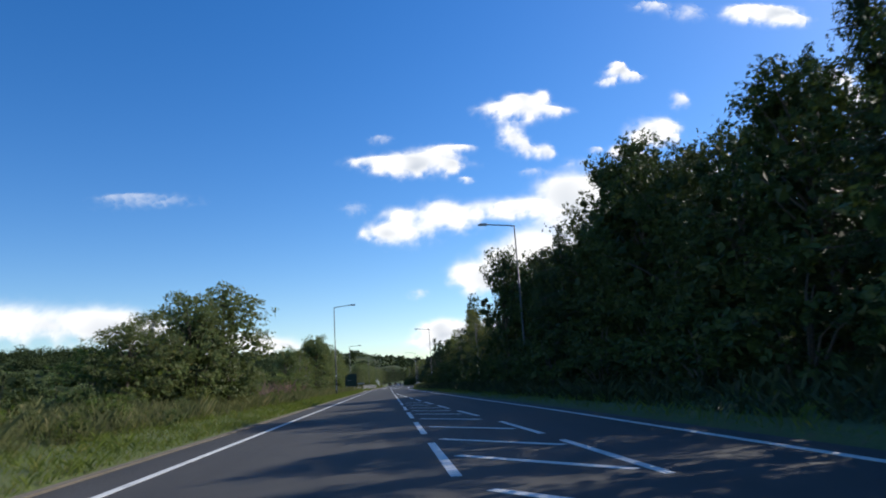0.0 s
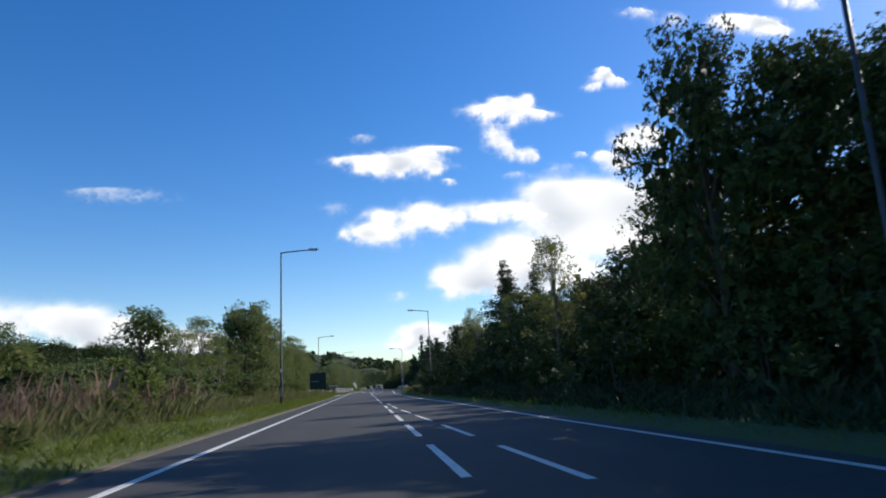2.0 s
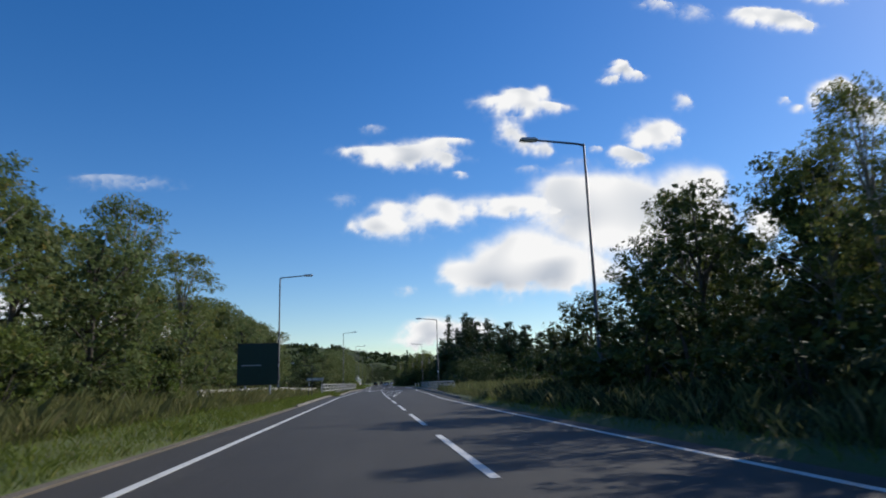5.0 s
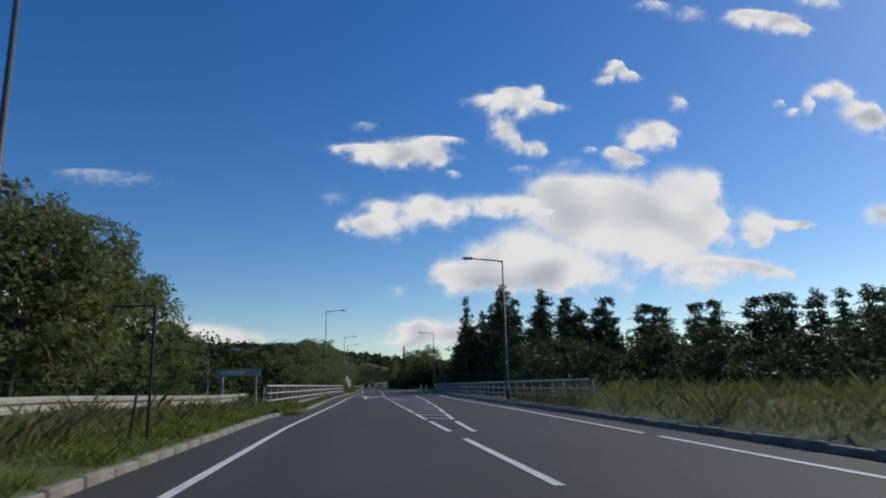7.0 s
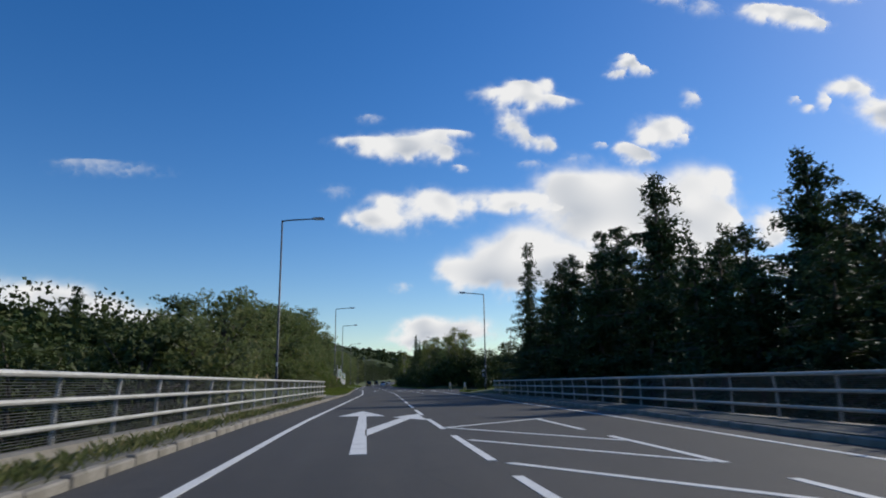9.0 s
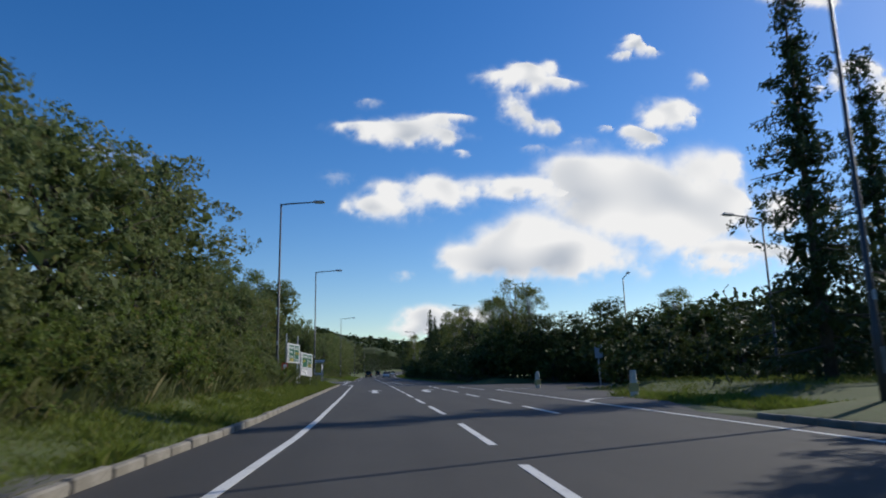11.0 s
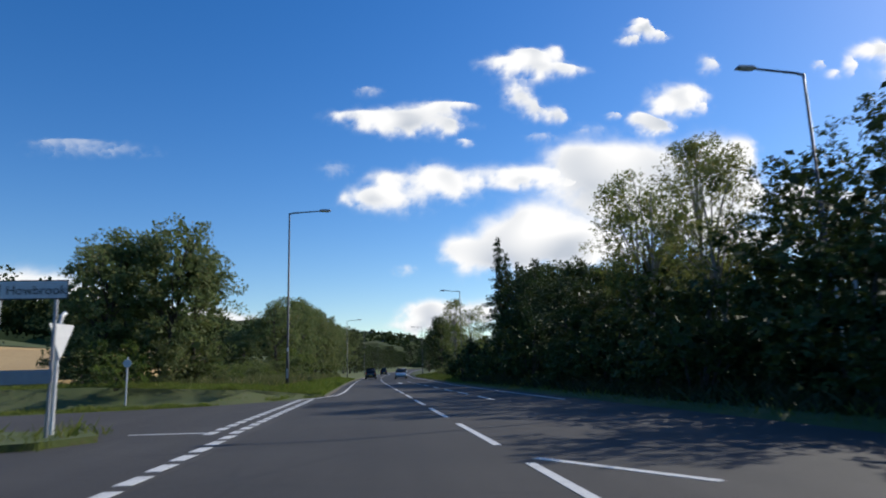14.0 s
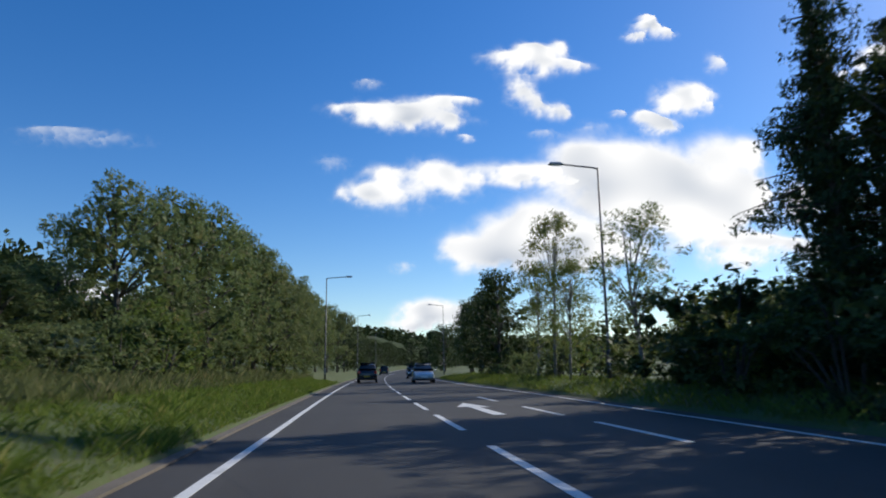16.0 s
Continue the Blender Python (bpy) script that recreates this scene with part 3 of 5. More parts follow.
# ---- signs ----
def bars(r, rows, x0, mat, depth):
    """Lettering too small to read: plain bars."""
    for z, w, h in rows:
        part("text_bar", box_bm(x0, x0 + w, depth - 0.006, depth, z - h / 2, z + h / 2), mat, r)


def words(r, text, size, x, z, mat, depth):
    c = bpy.data.curves.new("lettering", 'FONT')
    c.body, c.size, c.extrude = text, size, 0.002
    c.materials.append(mat)
    ob = new("lettering", c)
    ob.parent = r
    ob.matrix_basis = pose(x, depth, z, 90, 0, 0)
    return ob


def plate(r, name, x0, x1, z0, z1, y, mat, thick=0.02, bevel=0.0):
    return part(name, box_bm(x0, x1, y, y + thick, z0, z1, bevel), mat, r)


def pointer(r, x0, x1, z0, z1, y, s, mat, name="panel"):
    """A flat panel pointed at one end (s: the side)."""
    h = (z1 - z0) / 2
    tip = h * 0.55
    pts = [(x0, z0), (x1 - tip, z0), (x1, z0 + h), (x1 - tip, z1), (x0, z1)]
    if s < 0:
        pts = [(x0 + x1 - a, c) for a, c in pts][::-1]
    bm = bmesh.new()
    f = bm.faces.new([bm.verts.new((a, y, c)) for a, c in pts])
    ex = bmesh.ops.extrude_face_region(bm, geom=[f])
    for v in [g for g in ex["geom"] if isinstance(g, bmesh.types.BMVert)]:
        v.co.y += 0.01
    bmesh.ops.recalc_face_normals(bm, faces=bm.faces)
    return part(name, bm, mat, r)


def junction_sign(xa, ya, xb, yb, z0, h, lean, label, second):
    """Grey direction board on two white posts, with a green pointer to each side."""
    w = math.hypot(xb - xa, yb - ya)
    ang = math.degrees(math.atan2(yb - ya, xb - xa))
    base = height(xa, ya)
    r = root("direction_sign", pose(xa, ya, base, 0, lean, ang), label, "road sign", "junction signs")
    zb = z0 - base
    plate(r, "board", 0, w, zb, zb + h, 0, BOARD_GREY, 0.03, 0.01)
    for px in (0.12, w - 0.22):
        part("post", tube_bm([(px, 0.08, -0.3), (px, 0.08, zb + h + (0.5 if not second else 0.05))], 0.038, 8), WHITE_PLATE, r)
    mid = w * 0.55
    lo = zb + (0.5 if second else 0.06)
    hi = zb + h - 0.05
    for s, x0, x1 in ((-1, 0.05, mid - 0.02), (1, mid + 0.02, w - 0.05)):
        pointer(r, x0, x1, lo, hi, -0.012, s, WHITE_PLATE, "border")
        pointer(r, x0 + 0.035, x1 - 0.04, lo + 0.035, hi - 0.035, -0.017, s, GREEN_PLATE)
        edge, tip = (x0 + 0.1, x0 + 0.36) if s < 0 else (x1 - 0.1, x1 - 0.36)
        ch = part("chevron", bmesh.new(), WHITE_PLATE, r)
        zm, zd = (lo + hi) / 2, (hi - lo) / 2 - 0.09
        k = 0.13 if s < 0 else -0.13
        pts = [(tip - k, zm - zd), (tip, zm - zd), (edge + k, zm), (tip, zm + zd), (tip - k, zm + zd), (edge, zm)]
        ch.data.from_pydata([(x, -0.022, z) for x, z in pts] + [(x, -0.018, z) for x, z in pts], [],
                            [(0, 1, 2, 5), (5, 2, 3, 4)] + [(i, (i + 1) % 6, 6 + (i + 1) % 6, 6 + i) for i in range(6)])
    left, right = 0.42, mid + 0.1
    if second:
        words(r, "Huddersfield", 0.22, left, hi - 0.27, WHITE_PLATE, -0.026)
        words(r, "A629", 0.24, left, hi - 0.55, YELLOW, -0.026)
        words(r, "Sheffield", 0.2, right, hi - 0.26, WHITE_PLATE, -0.026)
        words(r, "(North)", 0.2, right, hi - 0.5, WHITE_PLATE, -0.026)
        words(r, "A629 (A61)", 0.19, right, hi - 0.76, YELLOW, -0.026)
        pointer(r, 0.05, mid - 0.05, zb + 0.03, zb + 0.42, -0.012, -1, BLACK, "lower_border")
        pointer(r, 0.09, mid - 0.08, zb + 0.055, zb + 0.395, -0.017, -1, WHITE_PLATE, "lower_panel")
        words(r, "Wortley", 0.22, 0.4, zb + 0.16, BLACK, -0.026)
    else:
        for i, text in enumerate(("Huddersfield", "Wortley", "Penistone")):
            words(r, text, 0.215, left, hi - 0.25 - 0.235 * i, WHITE_PLATE, -0.026)
        words(r, "A629", 0.23, left, hi - 0.93, YELLOW, -0.026)
        plate(r, "route_box", left + 0.62, left + 0.8, hi - 0.95, hi - 0.75, -0.02, YELLOW, 0.006)
        words(r, "Sheffield", 0.2, right, hi - 0.27, WHITE_PLATE, -0.026)
        words(r, "A629 (A61)", 0.19, right, hi - 0.53, YELLOW, -0.026)
        words(r, "Howbrook", 0.2, right, hi - 0.88, WHITE_PLATE, -0.026)
    return r


junction_sign(-2.86, 241.6, -2.46, 244.5, 1.68, 1.07, 0, "green and white direction board on tall white posts", False)
junction_sign(-2.6, 246.5, -2.1, 249.3, 1.0, 1.42, 2, "leaning green and white direction board overgrown by weeds", True)
rs = root("warning_panel", pose(-2.9, 241.0, height(-2.9, 241.0), 0, 0, 30), "small red and white panel below the direction board", "road sign")
plate(rs, "plate", -0.17, 0.17, 0.72, 1.14, 0, RED)
bars(rs, [(0.96, 0.17, 0.2), (0.82, 0.12, 0.06)], -0.08, WHITE_PLATE, 0)
part("post", tube_bm([(0, 0.05, -0.2), (0, 0.05, 1.13)], 0.03, 8), GALV, rs)

gs = root("advance_sign", pose(-5.4, 112, height(-5.4, 112)), "large green advance direction sign on two steel posts", "road sign")
plate(gs, "board", -1.0, 1.0, 0.75, 2.8, 0, BLACK, 0.03, 0.01)
# panel and lettering colours lowered because the face is backlit
plate(gs, "panel", -0.95, 0.95, 0.8, 2.75, -0.008, SHADED_GREEN, 0.008)
bars(gs, [(1.72, 0.95, 0.05)], -0.8, GREY_PLATE, -0.01)
for px in (-0.6, 0.6):
    part("post", tube_bm([(px, 0.07, -0.3), (px, 0.07, 2.8)], 0.05, 8), GALV, gs)

ns = root("direction_sign", pose(-4.75, 139.0, height(-4.75, 139.0)), "long dark blue name sign on two posts by the bridge", "road sign")
plate(ns, "board", -0.75, 0.75, 1.2, 1.45, 0, GREY_PLATE, 0.02, 0.005)
bars(ns, [(1.33, 0.8, 0.1)], -0.6, WHITE_PLATE, 0)
for px in (-0.55, 0.6):
    part("post", tube_bm([(px, 0.05, -0.3), (px, 0.05, 1.42)], 0.035, 8), GALV, ns)

es = root("sign_frame", pose(-3.95, 126.2, height(-3.95, 126.2)), "thin black empty sign frame with a slanting strut", "sign frame")
part("post", tube_bm([(0, 0, -0.3), (0, 0, 2.3)], 0.028, 8), BLACK, es)
part("top_bar", tube_bm([(0, 0, 2.3), (-0.75, 0.1, 2.3)], 0.018, 8), BLACK, es)
part("strut", tube_bm([(-0.28, -0.1, -0.2), (-0.2, 0.0, 0.9)], 0.022, 8), BLACK, es)
part("stay", tube_bm([(-0.2, 0.0, 0.9), (0, 0, 1.0)], 0.014, 8), BLACK, es)

hs = root("direction_sign", pose(-4.3, 290.5, 0.1), "white village name sign with an arrow on grey posts", "road sign")
pointer(hs, -0.72, 0.66, 2.45, 2.8, 0, -1, BLACK)
pointer(hs, -0.69, 0.64, 2.47, 2.78, -0.006, -1, WHITE_PLATE, "face")
words(hs, "Howbrook", 0.23, -0.4, 2.54, BLACK, -0.01)
pointer(hs, -0.64, -0.5, 2.53, 2.72, -0.01, -1, BLACK, "chevron")
for px in (-0.52, 0.45):
    part("post", tube_bm([(px, 0.05, -0.2), (px, 0.05, 2.75)], 0.035, 8), GALV, hs)
plate(hs, "lower_plate", -0.75, 0.5, 0.95, 1.2, 0, GREY_PLATE)
gw = root("give_way_sign", pose(-4.05, 291.2, 0.1, 0, 0, 80), "white road sign seen edge on with curved post top", "road sign")
part("post", tube_bm([(0, 0, -0.2), (0, 0, 2.0), (0.05, 0, 2.2), (0.15, 0, 2.28)], 0.04, 8), WHITE_PLATE, gw)
bm = bmesh.new()
tri = bm.faces.new([bm.verts.new(p) for p in ((-0.38, -0.06, 2.05), (0, -0.06, 1.38), (0.38, -0.06, 2.05))])
ex = bmesh.ops.extrude_face_region(bm, geom=[tri])
for v in [g for g in ex["geom"] if isinstance(g, bmesh.types.BMVert)]:
    v.co.y += 0.015
bmesh.ops.recalc_face_normals(bm, faces=bm.faces)
part("plate", bm, WHITE_PLATE, gw)
ps = root("marker_post", pose(-7.6, 305.5, height(-7.6, 305.5)), "white post with a small round sign at the side road", "road sign")
part("post", tube_bm([(0, 0, -0.2), (0, 0, 2.0)], 0.035, 8), WHITE_PLATE, ps)
part("plate", tube_bm([(0, -0.05, 1.75), (0, -0.03, 1.75)], 0.16, 16), WHITE_PLATE, ps)

ms = root("milestone", pose(11.35, 243.5, 0.0, 0, 0, 8), "whitewashed stone marker post with a rounded top", "milestone")
bm = box_bm(-0.15, 0.15, -0.11, 0.11, -0.2, 0.96, 0.04)
for v in bm.verts:
    if v.co.z > 0.85:
        v.co.x *= 0.66
        v.co.y *= 0.8
part("stone", bm, WHITEWASH, ms)
part("band", box_bm(-0.155, 0.155, -0.115, 0.115, 0.2, 0.5, 0.01), YELLOWED, ms, "yellowed band")
copy_thing(ms, pose(10.9, 228.4, 0.0, 0, 0, -6))
ra = root("road_sign", pose(16.6, 247.4, 0.0, 0, -2, 20), "grey back of a road sign on a leaning pole", "road sign")
part("post", tube_bm([(0, 0, -0.2), (0, 0, 2.5)], 0.05, 8), GALV, ra)
part("plate", box_bm(-0.32, 0.32, -0.06, -0.04, 1.75, 2.65, 0.01), GREY_PLATE, ra)
bd = root("notice_board", pose(15.25, 292, height(15.25, 292)), "pale notice board on two posts under dark trees", "notice board")
zb = height(15.25, 292)
plate(bd, "board", -0.8, 0.8, 1.35 - zb, 2.15 - zb, 0, WHITE_PLATE, 0.03, 0.01)
bars(bd, [(1.95 - zb, 0.9, 0.1), (1.75 - zb, 1.1, 0.07), (1.58 - zb, 0.8, 0.07)], -0.5, GREY_PLATE, 0)
for px in (-0.6, 0.6):
    part("post", box_bm(px - 0.04, px + 0.04, 0.03, 0.1, -0.3, 2.2 - zb), GREY_PLATE, bd)
for x in (12.65, 13.15):
    q = root("marker_post", pose(x, 292, height(x, 292)), "slim pale post under dark trees", "post", "pale posts")
    part("post", tube_bm([(0, 0, -0.2), (0, 0, 2.45)], 0.035, 8), WHITE_PLATE, q)


# ---- plants ----
def diamonds(centres, size, droop, rng, aspect=0.55):
    """Leaves as bent diamonds: four corners, folded along the middle."""
    n = len(centres)
    d = rng.normal(size=(n, 3))
    d[:, 2] -= droop
    d /= np.linalg.norm(d, axis=1)[:, None]
    u = np.cross(d, rng.normal(size=(n, 3)))
    u /= np.linalg.norm(u, axis=1)[:, None]
    w = np.cross(d, u)
    s = (size * rng.uniform(0.65, 1.35, n))[:, None]
    v = np.empty((n, 4, 3))
    v[:, 0] = centres - d * s * 0.5
    v[:, 1] = centres + u * s * aspect * 0.5 + w * s * 0.12
    v[:, 2] = centres + d * s * 0.5
    v[:, 3] = centres - u * s * aspect * 0.5 + w * s * 0.12
    return v.reshape(-1, 3)


def quads(n):
    return np.arange(n * 4).reshape(-1, 4)


def plant_crown(centres, size, droop, rng, mat, parent, name="crown", aspect=0.55):
    v = diamonds(centres, size, droop, rng, aspect)
    return link_mesh(name, v.tolist(), quads(len(centres)).tolist(), mat, parent)


def clumps(centres, radius, each, rng):
    k = np.repeat(centres, each, axis=0)
    r = np.repeat(radius, each)
    g = rng.normal(size=(len(k), 3))
    g /= np.linalg.norm(g, axis=1)[:, None]
    return k + g * (r * rng.uniform(0.25, 1.0, len(k)) ** 0.6)[:, None] * np.array((1, 1, 0.75))


TREE_H = 10.0


def broad_tree(seed, spread, low, n_clump, each, leaf, mat, bark, label, airy=0.0, core=0):
    """A broadleaved tree 10 m high: bent trunk, limbs, and leaf clumps at their ends."""
    rng = np.random.default_rng(seed)
    r = root("tree", pose(0, 0, 0), label, "tree", "roadside trees")
    bm = bmesh.new()
    bend = rng.normal(0, 0.25, 2)
    spine = [(0, 0, -0.4), (bend[0] * 0.3, bend[1] * 0.3, 2.2), (bend[0], bend[1], 5), (bend[0] * 1.3, bend[1] * 1.5, 8.6)]
    slim = 1 - 0.9 * airy
    add_tube(bm, spine, [0.2 * slim, 0.15 * slim, 0.1 * slim, 0.03], 7)
    cs, rs = [], []
    for i in range(n_clump):
        h = low + (0.98 - low) * rng.uniform(0, 1) ** 0.8
        wide = spread * (math.sin(math.pi * min(1, max(0.0, (h - low * 0.75) / (1.05 - low * 0.75))) ** 0.8) ** 0.7 + 0.08)
        an = rng.uniform(0, math.tau)
        lump = 1 + 0.28 * math.sin(3 * an + seed) + 0.2 * math.sin(5 * h * 4 + an * 2 + seed)
        rad = wide * lump * rng.uniform(0.35, 1.0) ** 0.5
        c = np.array((bend[0] * h + rad * math.cos(an), bend[1] * h + rad * math.sin(an), h * TREE_H))
        cs.append(c)
        rs.append(rng.uniform(0.45, 0.85) * (1 - 0.3 * airy))
        if i % (4 if airy else 6) == 0:
            z0 = max(1.2, c[2] * 0.62)
            t = min(1, z0 / 8.6)
            s0 = np.array((bend[0] * t * 1.2, bend[1] * t * 1.3, z0))
            mid = (s0 * 0.5 + c * 0.5) + np.array((0, 0, 0.25))
            add_tube(bm, [tuple(s0), tuple(mid), tuple(c)], [0.07 * slim, 0.04 * slim, 0.012], 5)
    part("trunk", bm, bark, r, smooth=True)
    pts = clumps(np.array(cs), np.array(rs), each, rng)
    v = diamonds(pts, leaf * 1.2, 0.3, rng, 0.65)
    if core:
        # broad inner sprays close the crown, coloured darker for the shade within
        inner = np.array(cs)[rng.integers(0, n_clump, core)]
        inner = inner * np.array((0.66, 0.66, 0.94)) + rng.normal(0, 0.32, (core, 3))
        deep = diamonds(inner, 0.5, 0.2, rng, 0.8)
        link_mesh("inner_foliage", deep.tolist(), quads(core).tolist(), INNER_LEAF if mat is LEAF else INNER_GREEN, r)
    link_mesh("crown", v.tolist(), quads(len(v) // 4).tolist(), mat, r)
    return r


def spruce(seed, width, n_whorl, mat, label, thin=1.0, needle=0.36):
    """A conifer 10 m high: straight stem and drooping whorls of needle sprays."""
    rng = np.random.default_rng(seed)
    r = root("conifer", pose(0, 0, 0), label, "tree", "roadside conifers")
    bm = bmesh.new()
    add_tube(bm, [(0, 0, -0.4), (0.05, 0, 4), (0, 0.05, 9.7)], [0.17, 0.11, 0.012], 7)
    pts, big = [], []
    for k in range(n_whorl):
        f = (k + rng.uniform(0, 0.6)) / n_whorl
        reach = width * (1 - f) ** 0.9 * rng.uniform(0.7, 1.15) + 0.22
        for j in range(int(6 + 3 * (1 - f))):
            an = rng.uniform(0, math.tau)
            z = 0.5 + 9.3 * min(1.0, f + rng.uniform(-0.7, 0.9) / n_whorl)
            rr = reach * min(1.22, rng.uniform(0.35, 1.2) + 0.22 * math.sin(an + seed + 9 * f))
            tip = np.array((rr * math.cos(an), rr * math.sin(an), z - rr * rng.uniform(0.12, 0.38) + 0.12 * rr))
            if j % 3 == 0:
                add_tube(bm, [(0, 0, z), tuple(tip * (0.5, 0.5, 1) + np.array((0, 0, (z - tip[2]) * 0.4))), tuple(tip)], [0.03, 0.02, 0.006], 4)
            m = max(4, int((10 + 30 * rr) * thin))
            t = rng.uniform(0.12, 1.0, m)
            sag = (1 - (1 - t) ** 2)
            side = rng.normal(0, 0.13 + 0.12 * rr, (m, 1)) * (1 - 0.55 * t[:, None]) * np.array([(-math.sin(an), math.cos(an), 0)])
            p = np.stack([tip[0] * t, tip[1] * t, z + (tip[2] - z) * sag - rng.uniform(0, 0.22, m)], 1) + side
            pts.append(p)
    part("trunk", bm, BARK, r, smooth=True)
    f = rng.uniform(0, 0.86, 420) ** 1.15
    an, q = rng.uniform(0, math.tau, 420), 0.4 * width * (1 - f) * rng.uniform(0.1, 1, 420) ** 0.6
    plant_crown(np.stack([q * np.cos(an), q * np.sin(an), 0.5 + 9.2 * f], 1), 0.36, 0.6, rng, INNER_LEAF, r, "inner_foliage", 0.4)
    plant_crown(np.concatenate(pts), needle, 0.8, rng, mat, r, aspect=0.36)
    return r


def shrub(seed, n_clump, each, leaf, mat, label, flat=0.9, name="bush", category="bush", group="roadside bushes"):
    """A rounded bush 3 m high and about 3.4 m wide, leafy to the ground."""
    rng = np.random.default_rng(seed)
    r = root(name, pose(0, 0, 0), label, category, group)
    bm = bmesh.new()
    cs = []
    for i in range(n_clump):
        an, q = rng.uniform(0, math.tau), rng.uniform(0, 1) ** 0.5
        h = rng.uniform(0.05, 1)
        wide = 1.75 * math.sqrt(max(0.05, 1 - (h * flat) ** 2.4)) * (1 + 0.3 * math.sin(3 * an + seed))
        c = np.array((wide * q * math.cos(an), wide * q * math.sin(an), 0.2 + 2.7 * h))
        cs.append(c)
        if i % 7 == 0:
            add_tube(bm, [(0.15 * math.cos(an), 0.15 * math.sin(an), -0.2), tuple(c * 0.55 + np.array((0, 0, 0.2))), tuple(c)], [0.04, 0.025, 0.008], 5)
    part("stem", bm, BARK, r)
    v = diamonds(clumps(np.array(cs), rng.uniform(0.3, 0.55, n_clump), each, rng), leaf * 1.2, 0.2, rng, 0.65)
    # inner sprays take a darker leaf, shade coloured into the bush
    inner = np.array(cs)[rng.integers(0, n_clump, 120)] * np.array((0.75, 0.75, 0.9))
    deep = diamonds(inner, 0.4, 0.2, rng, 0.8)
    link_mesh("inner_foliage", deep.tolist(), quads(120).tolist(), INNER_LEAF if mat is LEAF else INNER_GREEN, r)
    link_mesh("crown", v.tolist(), quads(len(v) // 4).tolist(), mat, r)
    return r


PROTOS = {
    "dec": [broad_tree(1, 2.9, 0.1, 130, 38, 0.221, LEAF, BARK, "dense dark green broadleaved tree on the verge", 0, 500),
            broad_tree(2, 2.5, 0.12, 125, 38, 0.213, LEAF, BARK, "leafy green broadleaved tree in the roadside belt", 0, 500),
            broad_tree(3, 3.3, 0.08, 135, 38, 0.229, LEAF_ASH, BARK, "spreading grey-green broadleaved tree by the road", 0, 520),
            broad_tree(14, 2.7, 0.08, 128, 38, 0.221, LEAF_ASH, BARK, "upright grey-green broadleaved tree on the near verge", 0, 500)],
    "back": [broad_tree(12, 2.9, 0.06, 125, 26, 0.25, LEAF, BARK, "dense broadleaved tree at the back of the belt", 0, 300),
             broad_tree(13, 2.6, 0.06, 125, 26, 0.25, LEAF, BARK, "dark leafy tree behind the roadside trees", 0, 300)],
    "air": [broad_tree(4, 1.55, 0.2, 84, 36, 0.24, LEAF_AIRY, BIRCH_BARK, "slender open birch with thin foliage", 0.5),
            broad_tree(5, 1.9, 0.22, 84, 36, 0.25, LEAF_AIRY, BIRCH_BARK, "young airy tree with gaps between its leaves", 0.4)],
    "spr": [spruce(6, 2.5, 27, NEEDLE, "dark green spruce with drooping branches", 0.62),
            spruce(7, 3.0, 24, NEEDLE, "broad dark conifer with ragged branches", 0.62),
            spruce(8, 2.2, 22, NEEDLE, "narrow dark conifer with an open top", 0.5)],
    "fine": [spruce(15, 2.7, 30, NEEDLE, "tall dark spruce with drooping needle sprays beside the road", 1.25, 0.21),
             spruce(16, 2.5, 28, NEEDLE, "dark spruce with ragged drooping branches on the verge", 1.15, 0.21)],
    "bush": [shrub(9, 46, 19, 0.21, BUSH_LEAF, "rounded green bush leafy to the ground"),
             shrub(10, 40, 19, 0.22, LEAF, "dark green bush at the edge of the verge"),
             shrub(11, 34, 20, 0.2, LEAF_ASH, "straggling grey-green bush in long grass", 0.8)],
    "weed": [shrub(17, 44, 24, 0.2, BUSH_LEAF, "clump of rank green weeds and nettles on the verge", 0.7, "weed_clump", "weeds", "verge weeds"),
             shrub(18, 40, 24, 0.19, LEAF_ASH, "clump of dull green weeds gone to seed", 0.7, "weed_clump", "weeds", "verge weeds")],
}
SIZE = {"dec": 10.0, "back": 10.0, "air": 10.0, "spr": 10.0, "fine": 10.0, "bush": 3.1, "weed": 3.1}
placed = {}
prng = random.Random(5)


def plant(kind, which, x, y, top, width=1.0):
    """Puts one plant of a kind on the ground, its crown ending at the height top."""
    z = height(x, y)
    sh = max(0.15, (top - z) / SIZE[kind])
    sw = sh ** 0.75 * width * prng.uniform(0.92, 1.08)
    which %= len(PROTOS[kind])
    ob = PROTOS[kind][which]
    place = Matrix.Translation((x, y, z - 0.05)) @ Matrix.Rotation(prng.uniform(0, math.tau), 4, 'Z')
    if (kind, which) not in placed:
        placed[kind, which] = (sw, sh)
        ob.matrix_basis = place @ Matrix.Diagonal((sw, sw, sh, 1))
        return ob
    pw, ph = placed[kind, which]
    return copy_thing(ob, place @ Matrix.Diagonal((sw / pw, sw / pw, sh / ph, 1)))


def row(kind, items, width=1.0):
    for i, (x, y, top) in enumerate(items):
        deep = x > right_edge(min(y, 900)) + (9.5 if 140 < y < 260 else 8.0) or x < left_edge(min(y, 900)) - (8.2 if y < 300 else 13) or y > 430
        if kind == "dec" and deep:
            kind_here = "back"
        else:
            kind_here = kind
        pick = i + int(y)
        # right of the road the darker leaf is picked, backlight put into colour
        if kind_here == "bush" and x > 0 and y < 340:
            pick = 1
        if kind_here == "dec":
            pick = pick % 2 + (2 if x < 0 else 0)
        plant(kind_here, pick, x, y, top, width)


